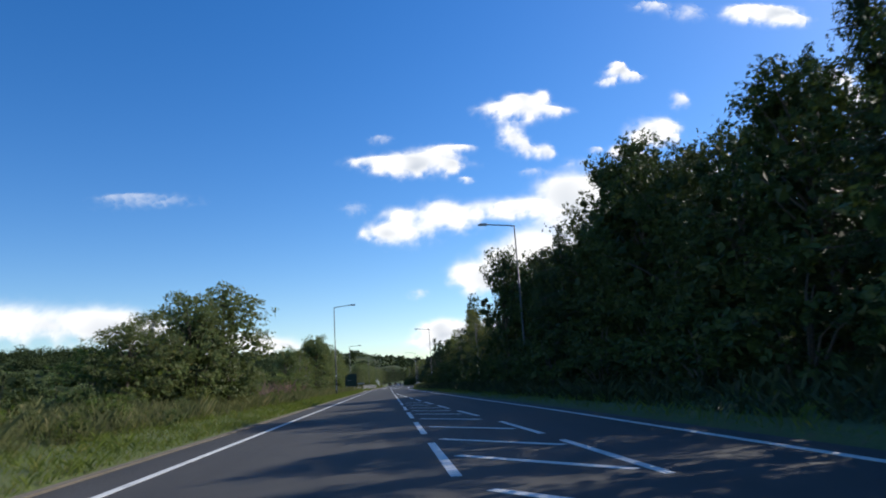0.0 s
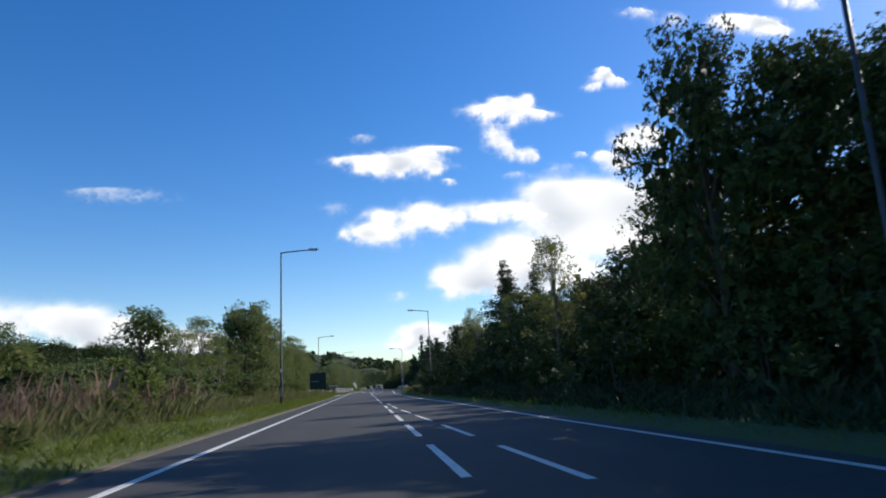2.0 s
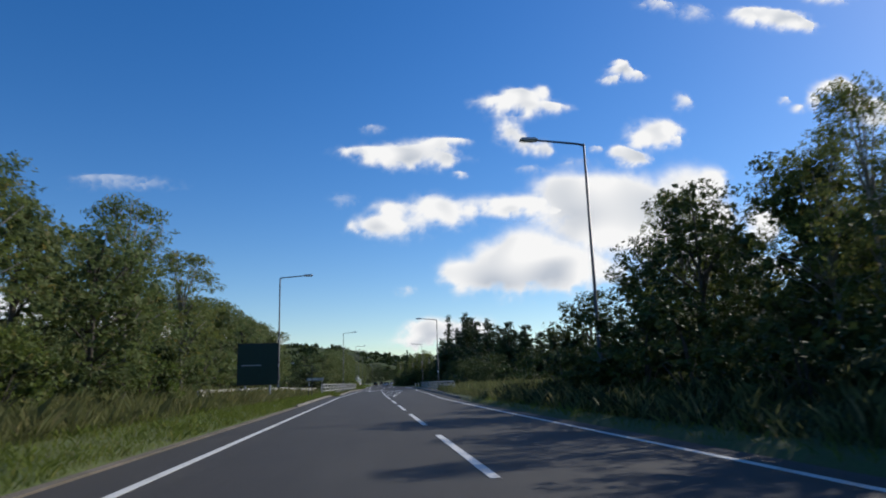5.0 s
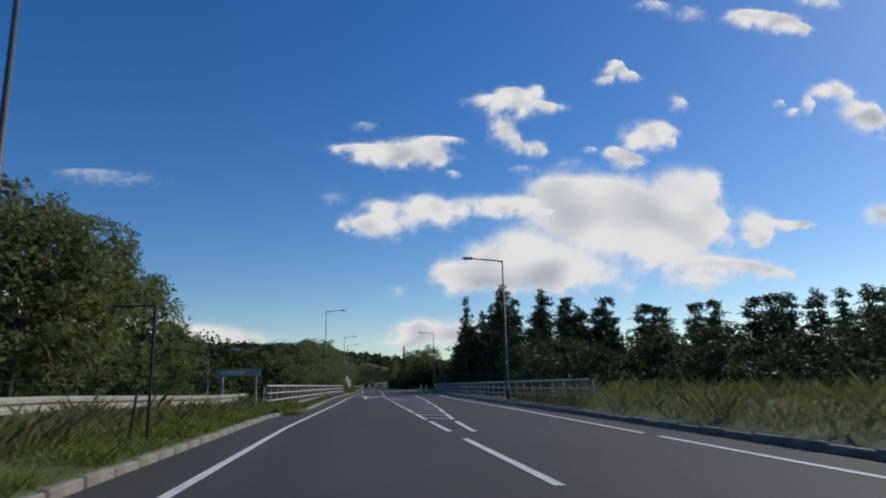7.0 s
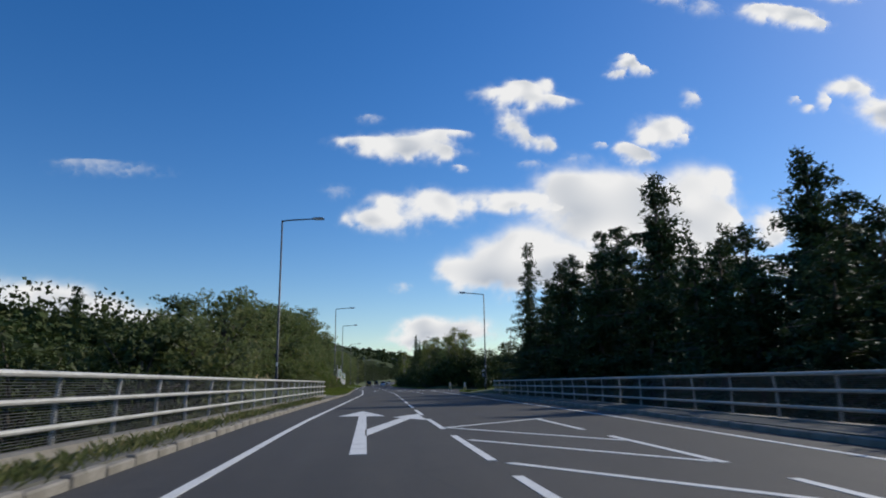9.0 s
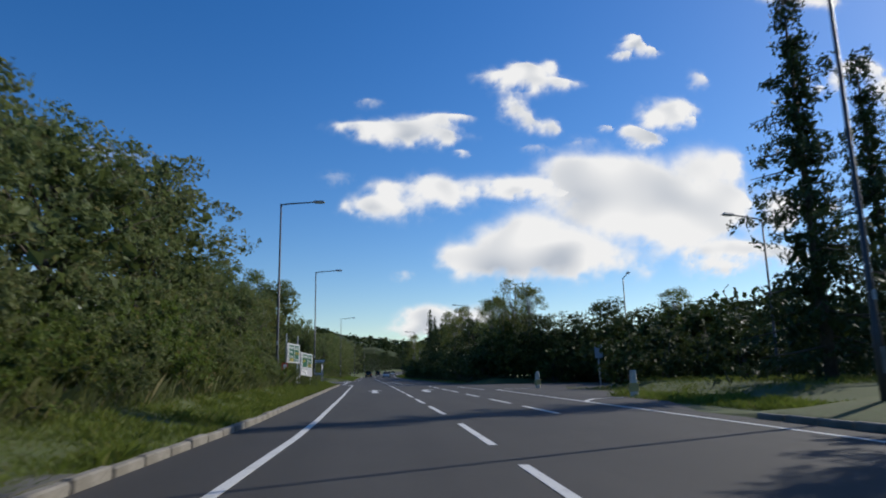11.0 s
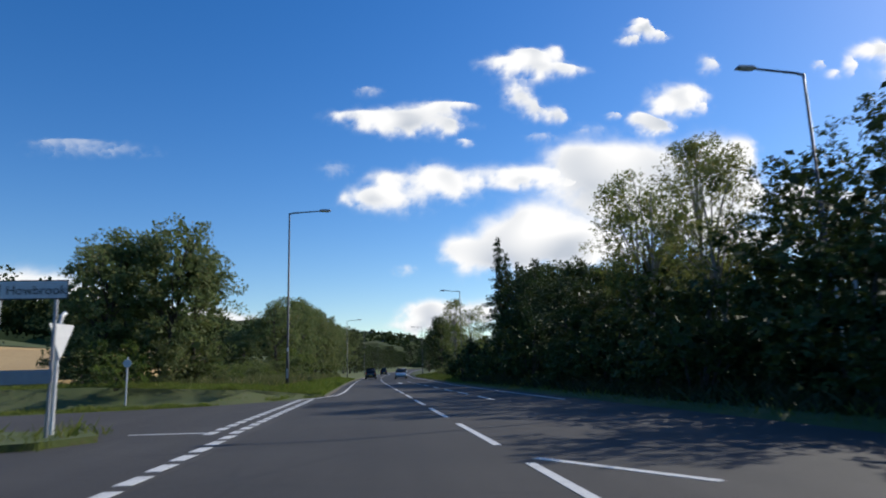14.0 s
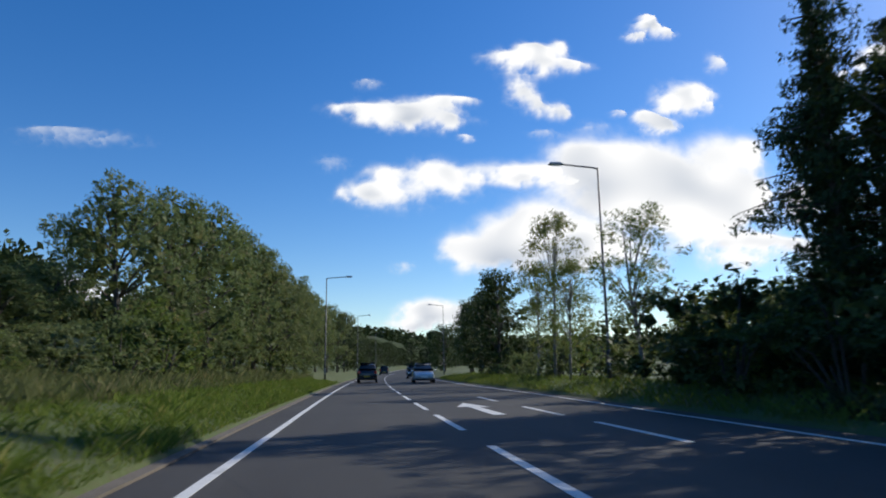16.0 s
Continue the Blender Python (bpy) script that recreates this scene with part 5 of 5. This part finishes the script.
blades("grass", 31, 68000, left_strip(-4, 118, 0.1, 3.4), 0.05, 0.18, GRASS, "green verge grass with pale stalks", 0.55, 0.005)
blades("tall_grass", 32, 80000, left_strip(-4, 118, 1.5, 8), 0.16, 0.5, TALL_GRASS, "long seeding grass and weeds on the verge", 0.35, 0.003)
blades("grass", 33, 36000, left_strip(112, 147, 0.25, 5), 0.06, 0.2, GRASS, "green grass bank before the bridge", 0.55, 0.005)
blades("tall_grass", 45, 9000, lambda rng: (-4.6 - 1.5 * rng.uniform(), rng.uniform(106, 143)), 0.15, 0.42, TALL_GRASS, "long grass growing up against the crash barrier", 0.5, 0.006)
blades("grass", 34, 80000, left_strip(208, 268, 0.15, 3.6), 0.05, 0.16, GRASS, "green mown verge behind the kerb", 0.55, 0.005)
blades("tall_grass", 35, 24000, left_strip(208, 268, 1.7, 6), 0.22, 0.55, TALL_GRASS, "rank weeds below the junction signs", 0.4, 0.004)
blades("grass", 36, 76000, left_strip(304, 380, 0.2, 4.5), 0.05, 0.2, GRASS, "bright green mown verge", 0.55, 0.005)
blades("tall_grass", 37, 70000, left_strip(312, 385, 2.6, 11), 0.12, 0.4, TALL_GRASS, "long rough brownish grass below the hedge", 0.35, 0.003)
blades("grass", 38, 12000, right_strip(-4, 112, 0.1, 2.2), 0.05, 0.2, GRASS, "thin verge grass below the trees", 0.5, 0.006)
# blades darkened in colour where the belt shades the verge
blades("undergrowth", 46, 26000, right_strip(-4, 112, 0.7, 5), 0.1, 0.42, SHADE_VERGE, "verge growth coloured dark for the shade under the trees", 0.6, 0.02)
blades("tall_grass", 39, 24000, right_strip(84, 150, 0.5, 9), 0.2, 0.5, TALL_GRASS, "long straw-coloured grass beside the bridge", 0.35, 0.0035)
# same dark blades: the farther belt's shade put into their colour
blades("undergrowth", 47, 16000, right_strip(262, 336, 0.6, 5), 0.1, 0.4, SHADE_VERGE, "verge growth coloured dark for the shade below the belt", 0.6, 0.02)
blades("grass", 40, 6000, right_strip(262, 336, 0.1, 1.6), 0.05, 0.2, GRASS, "thin verge grass below the belt", 0.45, 0.006)
blades("grass", 48, 16000, right_strip(334, 400, 0.1, 4.5), 0.1, 0.3, GRASS, "sunlit verge grass below the young trees", 0.45, 0.007)
blades("willowherb", 41, 4200, left_strip(34, 56, 2.6, 6.5), 0.4, 0.9, WEED_PINK, "faded pink willowherb stems in the verge", 0.2, 0.006)
blades("grass", 44, 26000, lambda rng: (rng.uniform(-17, -2.2), rng.uniform(303.6, 315)), 0.03, 0.12, GRASS, "short green grass on the corner of the side road", 0.6, 0.006)
blades("grass", 55, 34000, lambda rng: mouth_spot(rng.uniform(304, 314), rng.uniform()), 0.05, 0.14, GRASS, "green mown grass beside the mouth of the side road", 0.6, 0.006)
blades("grass", 49, 34000, lambda rng: (rng.uniform(-42, -6), rng.uniform(302.6, 313)), 0.05, 0.2, GRASS, "rough grass along the side road", 0.6, 0.009)
blades("grass", 50, 30000, lambda rng: (rng.uniform(-14, -1.2), rng.uniform(257, 267.2)), 0.06, 0.2, GRASS, "grass at the corner of the side road", 0.5, 0.006)
blades("grass", 52, 26000, lambda rng: corner_spot(rng.uniform(266.5, 281), rng.uniform()), 0.04, 0.16, GRASS, "short grass behind the kerb of the side road", 0.6, 0.006)
blades("grass", 53, 9000, lambda rng: (rng.uniform(10.5, 13.2), rng.uniform(219, 230.5)), 0.06, 0.22, GRASS, "rough grass round the pale stone marker", 0.55, 0.007)
blades("grass", 54, 14000, lambda rng: (rng.uniform(12.4, 24), rng.uniform(224, 241.5)), 0.05, 0.18, GRASS, "grass on the corner below the dark bushes", 0.6, 0.008)
blades("grass", 42, 3500, lambda rng: (rng.uniform(-15, -3.4), rng.uniform(289.3, 292.6)), 0.1, 0.35, GRASS, "grass on the traffic island")
blades("grass", 43, 2600, lambda rng: (left_edge(150) - rng.uniform(0.1, 0.9) + 0 * 1, rng.uniform(140, 146)), 0.1, 0.3, GRASS, "grass tufts at the start of the footway")


def tufts(seed, ys, line, off, mat):
    rng = np.random.default_rng(seed)
    vs = []
    for y in ys:
        n = int(40 + 150 * rng.uniform() ** 2)
        p = np.stack([line(y) + off + rng.normal(0, 0.14, n), y + rng.normal(0, 0.55, n), np.full(n, 0.12)], 1)
        h = rng.uniform(0.03, 0.2, n)
        an = rng.uniform(0, math.tau, n)
        s = np.stack([np.cos(an), np.sin(an), 0 * an], 1) * 0.006
        v = np.empty((n, 4, 3))
        v[:, 0], v[:, 1] = p - s, p + s
        v[:, 2] = p + s * 0.5 + np.stack([0.03 * np.cos(an), 0.03 * np.sin(an), h * 0.6], 1)
        v[:, 3] = p + np.stack([0.12 * np.cos(an), 0.12 * np.sin(an), h], 1)
        vs.append(v.reshape(-1, 3))
    v = np.concatenate(vs)
    return tagged(link_mesh("grass", v.tolist(), quads(len(v) // 4).tolist(), mat), "grass tufts growing along the kerb of the footway", "grass", kind="stuff")


tufts(51, [146 + 0.9 * i for i in range(56)], left_edge, -0.4, TALL_GRASS)

# ripe wheat beyond the verge
wv, wf = [], []
gx, gy = [-12 - 3.5 * i for i in range(34)], [311 + 5 * j for j in range(11)]
for y in gy:
    for x in gx:
        wv.append((x - 0.1 * (y - 311), y, height(x - 0.1 * (y - 311), y) + 0.35 + 0.05 * noise.noise((x * 0.3, y * 0.3, 2))))
for j in range(len(gy) - 1):
    for i in range(len(gx) - 1):
        k = j * len(gx) + i
        wf.append((k + 1, k, k + len(gx), k + len(gx) + 1))
field = tagged(link_mesh("field", wv, wf, WHEAT, None, True), "field of ripe golden wheat", "field", kind="structure")
md = field.modifiers.new("depth", 'SOLIDIFY')
md.thickness = 0.4


# ---- cars waiting and passing ahead ----
GLASS_M, gn, gl_, gb = material("car_glass", 0.05)
gb.inputs["Base Color"].default_value = (0.015, 0.018, 0.02, 1)
RUBBER = plain("tyre_rubber", (0.02, 0.02, 0.02), 0.85)
ALLOY = plain("alloy_rim", (0.45, 0.45, 0.46), 0.35, 0.7)
TAIL = plain("tail_lens", (0.45, 0.02, 0.015), 0.2)
CLEAR = plain("head_lens", (0.7, 0.7, 0.68), 0.15)


def loft(profile, halves, mat, name, parent):
    """A body from cross sections: (y, half width, z low, z high, half width at the top)."""
    bm = bmesh.new()
    rings = []
    for y, w, zl, zh, wt in profile:
        zc = zl + (zh - zl) * 0.55
        rings.append([bm.verts.new(p) for p in ((-w * 0.9, y, zl), (-w, y, zl + 0.12), (-w, y, zc), (-wt, y, zh), (wt, y, zh), (w, y, zc), (w, y, zl + 0.12), (w * 0.9, y, zl))])
    for r0, r1 in zip(rings, rings[1:]):
        for k in range(8):
            bm.faces.new((r0[k], r0[(k + 1) % 8], r1[(k + 1) % 8], r1[k]))
    bm.faces.new(rings[0])
    bm.faces.new(rings[-1][::-1])
    bmesh.ops.recalc_face_normals(bm, faces=bm.faces)
    bmesh.ops.bevel(bm, geom=list(bm.edges), offset=0.03, segments=1, affect='EDGES')
    return part(name, bm, mat, parent, smooth=True)


def car(x, y, rz, colour, label, tall=1.0):
    paint, pn, pl, pb = material("car_paint", 0.25, 0.3)
    pb.inputs["Base Color"].default_value = (*colour, 1)
    pb.inputs["Coat Weight"].default_value = 0.6
    r = root("car", pose(x, y, rise(y), 0, 0, rz), label, "car", "cars on the road")
    k = tall
    body = loft([(-2.0, 0.72, 0.35, 0.78 * k, 0.66), (-1.9, 0.85, 0.25, 0.95 * k, 0.78), (-0.6, 0.88, 0.22, 0.98 * k, 0.8), (1.0, 0.88, 0.22, 0.96 * k, 0.8), (1.75, 0.84, 0.25, 0.8, 0.74), (2.05, 0.7, 0.35, 0.66, 0.62)], 0, paint, "body", r)
    loft([(-1.75, 0.74, 0.9 * k, 1.0 * k, 0.68), (-1.35, 0.76, 0.9 * k, 1.42 * k, 0.58), (0.1, 0.77, 0.9 * k, 1.46 * k, 0.6), (1.0, 0.76, 0.9 * k, 0.99 * k, 0.7)], 0, GLASS_M, "cabin_glass", r)
    loft([(-1.36, 0.6, 1.38 * k, 1.45 * k, 0.56), (-0.6, 0.63, 1.4 * k, 1.5 * k, 0.58), (0.15, 0.61, 1.4 * k, 1.48 * k, 0.57)], 0, paint, "roof", r)
    for sx in (-1, 1):
        for wy in (-1.25, 1.3):
            t = part("wheel", tube_bm([(sx * 0.68, wy, 0.31), (sx * 0.88, wy, 0.31)], 0.31, 18), RUBBER, r, smooth=False)
            part("rim", tube_bm([(sx * 0.86, wy, 0.31), (sx * 0.89, wy, 0.31)], 0.19, 14), ALLOY, t)
        part("tail_light", box_bm(sx * 0.7 - 0.11, sx * 0.7 + 0.11, -2.0, -1.9, 0.72 * k, 0.92 * k, 0.02), TAIL, r)
        part("headlight", box_bm(sx * 0.6 - 0.15, sx * 0.6 + 0.15, 1.86, 2.04, 0.58, 0.7, 0.02), CLEAR, r)
        part("mirror", box_bm(sx * 0.95 - 0.08, sx * 0.95 + 0.08, 0.62, 0.74, 0.95 * k, 1.07 * k, 0.02), paint, r)
    part("rear_plate", box_bm(-0.26, 0.26, -2.06, -2.03, 0.5, 0.61), YELLOW, r)
    part("front_plate", box_bm(-0.26, 0.26, 2.08, 2.11, 0.42, 0.53), WHITE_PLATE, r)
    part("bumper", box_bm(-0.75, 0.75, -2.05, -1.95, 0.32, 0.46, 0.03), BLACK, r)
    return r


car(2.6, 385, -1.5, (0.03, 0.025, 0.03), "dark hatchback seen from behind in the near lane", 1.08)
car(7.1, 380, 178, (0.55, 0.57, 0.58), "silver car coming the other way", 1.0)
car(8.6, 408, 177, (0.05, 0.06, 0.08), "dark blue car coming the other way", 1.0)
car(6.6, 455, -3, (0.03, 0.03, 0.035), "dark car far ahead in the near lane", 1.1)
car(12.8, 470, 175, (0.6, 0.6, 0.58), "white car far ahead coming closer", 1.0)


# ---- clouds ----
def billow(x, y, z, size, seed):
    """Rolling noise of four octaves, about -1 to 1."""
    v, amp = 0.0, 1.0
    for k in range(4):
        v += amp * noise.noise((x / size + seed, y / size, z / size + 3 * seed))
        size *= 0.48
        amp *= 0.58
    return v


def cloud(x, y, z, body, lobes):
    """A cloud far off: bulging vapour with ragged, thinning edges, its shaded base painted greyer."""
    x0, x1 = min(q[0] - 1.9 * q[2] for q in lobes), max(q[0] + 1.9 * q[2] for q in lobes)
    z0, z1 = min(q[1] - 1.9 * q[3] for q in lobes), max(q[1] + 1.9 * q[3] for q in lobes)
    cell = max(math.sqrt((x1 - x0) * (z1 - z0)) / 95, 2.0)
    nx, nz = int((x1 - x0) / cell) + 1, int((z1 - z0) / cell) + 1
    size = 1.1 * max(min(q[2], q[3]) for q in lobes)
    seed = (x * 0.37 + z * 0.11) % 50
    low, high = min(q[1] - q[3] for q in lobes), max(q[1] + q[3] for q in lobes)
    verts, dens, grey_part = [], [], []
    for j in range(nz + 1):
        for i in range(nx + 1):
            u, w = x0 + cell * i, z0 + cell * j
            b = billow(u, 0, w * 1.2, size, seed)
            su, sw = u + 0.22 * size * billow(u, 5, w, size * 0.8, seed + 3), w + 0.16 * size * b
            d = 0.0
            for cx, cz, rx, rz in lobes:
                flat = 1.15 if sw < cz else 1.0
                d += math.exp(-1.3 * min(20.0, ((su - cx) / rx) ** 2 + (flat * (sw - cz) / rz) ** 2))
            e = 1.1 * min(d, 1.45) + 0.5 * b * min(1.0, 2.2 * d) - 0.03
            dens.append(min(1.0, max(0.0, e / 1.3)) * (1.0 if body > 0.85 else 0.85 * body))
            q = min(1.0, max(0.0, 1.2 * d - 0.45)) * min(1.0, max(0.0, 0.5 + 1.3 * noise.noise((u / (1.5 * size) + seed, 7.3, w / size)) - 0.95 * (w - low) / (high - low)))
            grey_part.append(q if body > 0.85 else 0.15)
            verts.append((u, -30 * min(d, 1.3) - 14 * b, w))
    faces = []
    for j in range(nz):
        for i in range(nx):
            k = j * (nx + 1) + i
            f = (k, k + 1, k + nx + 2, k + nx + 1)
            if max(dens[q] for q in f) > 0.02:
                faces.append(f)
    used = sorted({q for f in faces for q in f})
    where = {q: i for i, q in enumerate(used)}
    ob = link_mesh("cloud", [verts[q] for q in used], [tuple(where[q] for q in f) for f in faces], VAPOUR, None, True)
    for name, values in (("veil", dens), ("self_shade", grey_part)):
        at = ob.data.attributes.new(name, 'FLOAT', 'POINT')
        at.data.foreach_set("value", [values[q] for q in used])
    ob.location = (x, y, z)
    return tagged(ob, "white cumulus cloud with ragged edges" if body > 0.7 else "faint thin wisp of white cloud", "cloud", "clouds in the blue sky", "stuff")


cloud(178, 2084, 713, 1, [(-29, 1, 133, 49), (-108, -13, 88, 32), (-195, 10, 79, 21), (43, 36, 53, 27), (69, -19, 32, 25), (114, -64, 28, 12), (106, 48, 50, 13)])
cloud(16, 2084, 800, 0.5, [(0, 0, 42, 19)])
cloud(-82, 2084, 564, 0.4, [(0, 0, 46, 27)])
cloud(113, 2084, 276, 0.5, [(0, 0, 37, 19)])
cloud(-759, 2084, 625, 0.42, [(40, -9, 140, 25), (-40, 9, 82, 15)])
cloud(518, 2084, 851, 1, [(-12, 37, 106, 46), (-105, 42, 66, 27), (92, 33, 66, 18), (-20, 76, 55, 28), (65, 81, 28, 30), (-61, -53, 47, 47), (-15, -98, 36, 36), (55, -118, 36, 33)])
cloud(519, 2084, 668, 0.45, [(0, 0, 50, 18)])
cloud(221, 2084, 522, 1, [(-131, -33, 103, 55), (-216, -40, 55, 29), (-157, 11, 48, 31), (-27, 24, 63, 42), (43, -10, 70, 42), (186, 25, 150, 35), (304, 22, 107, 39)])
cloud(909, 2084, 537, 1, [(-226, 43, 135, 79), (-300, 50, 72, 58), (-93, 57, 128, 77), (-174, -48, 233, 99), (160, 75, 108, 78), (240, 88, 48, 50), (56, -14, 164, 77), (-9, -127, 297, 86), (230, -28, 77, 66), (117, -96, 155, 58)])
cloud(447, 2084, 346, 1, [(-132, -28, 83, 45), (-184, -17, 46, 41), (-61, 26, 90, 47), (47, 73, 91, 56), (99, 11, 166, 84), (243, -13, 168, 78), (-10, -52, 130, 47)])
cloud(1364, 2084, 481, 1, [(-68, 13, 71, 56), (-63, -34, 59, 37), (33, 12, 90, 17), (98, 10, 49, 11)])
cloud(1169, 2084, 341, 1, [(73, 11, 113, 27), (169, -15, 77, 28), (-24, 22, 76, 24), (-130, 20, 118, 40), (-87, -38, 117, 36)])
cloud(863, 2084, 1013, 1, [(-3, 6, 46, 28), (-5, 32, 23, 25), (52, -11, 38, 19), (-44, -27, 38, 17)])
cloud(1069, 2084, 912, 0.85, [(0, 0, 36, 36)])
cloud(954, 2084, 786, 1, [(0, 7, 84, 52), (50, 9, 53, 45), (-50, -15, 48, 28)])
cloud(855, 2084, 715, 1, [(-4, -5, 48, 39), (35, -9, 54, 24), (-31, 14, 30, 24)])
cloud(747, 2084, 738, 0.7, [(0, 0, 29, 13)])
cloud(669, 2084, 689, 0.4, [(0, 0, 58, 29)])
cloud(1641, 2084, 921, 1, [(102, -19, 95, 55), (26, 61, 71, 40), (-41, 47, 59, 24), (150, -65, 75, 51), (-90, 3, 24, 37), (-146, -27, 37, 18)])
cloud(1441, 2084, 922, 0.8, [(0, 0, 23, 18)])
cloud(1448, 2084, 1230, 1, [(-32, 6, 124, 38), (32, 0, 104, 38), (-95, 19, 60, 30), (95, -24, 64, 22)])
cloud(1019, 2084, 1275, 0.75, [(0, 0, 74, 25)])
cloud(1141, 2084, 1248, 0.6, [(0, 0, 75, 37)])
cloud(1657, 2084, 1331, 0.9, [(0, 0, 90, 31)])
cloud(1857, 2084, 539, 1, [(-93, -13, 65, 42), (93, 13, 136, 70)])
cloud(211, 2084, 147, 0.9, [(-59, 8, 57, 32), (-14, 20, 54, 30), (42, -8, 71, 32), (-80, -29, 73, 22), (111, 9, 71, 37)])
cloud(-745, 2084, 196, 1, [(-60, 32, 98, 54), (-164, 47, 97, 50), (47, 9, 82, 43), (186, -29, 99, 38), (309, -40, 100, 31), (404, -60, 68, 24), (249, -64, 216, 32), (-25, -18, 173, 44), (-366, 52, 170, 59), (-579, 72, 183, 69)])


# ---- kerb stones (last, shared mesh) ----
def kerb_run(y0, y1, line, side, label):
    k = root("kerb", pose(0, 0, 0), label, "kerb", "kerbs", "structure")
    bm = box_bm(-0.065, 0.065, -0.44, 0.44, -0.15, 0.12, 0.02)
    first = None
    n = int((y1 - y0) / 0.91)
    kr = random.Random(int(y0))
    for i in range(n):
        y = y0 + 0.91 * i
        if first is None:
            q = first = part("kerb_stone", bm, KERB, k)
        else:
            q = new("kerb_stone", first.data)
            q.parent = k
        x = line(y)
        slope = math.degrees(math.atan2(line(y + 0.4) - line(y - 0.4), 0.8))
        q.matrix_basis = pose(x + side * 0.075, y, kr.uniform(-0.02, 0.01), 0, kr.uniform(-2, 2), -slope + kr.uniform(-1.2, 1.2))


kerb_run(112, 268, left_edge, -1, "weathered concrete kerb stones along the verge")
kerb_run(118, 219, right_edge, 1, "concrete kerb stones along the far side")
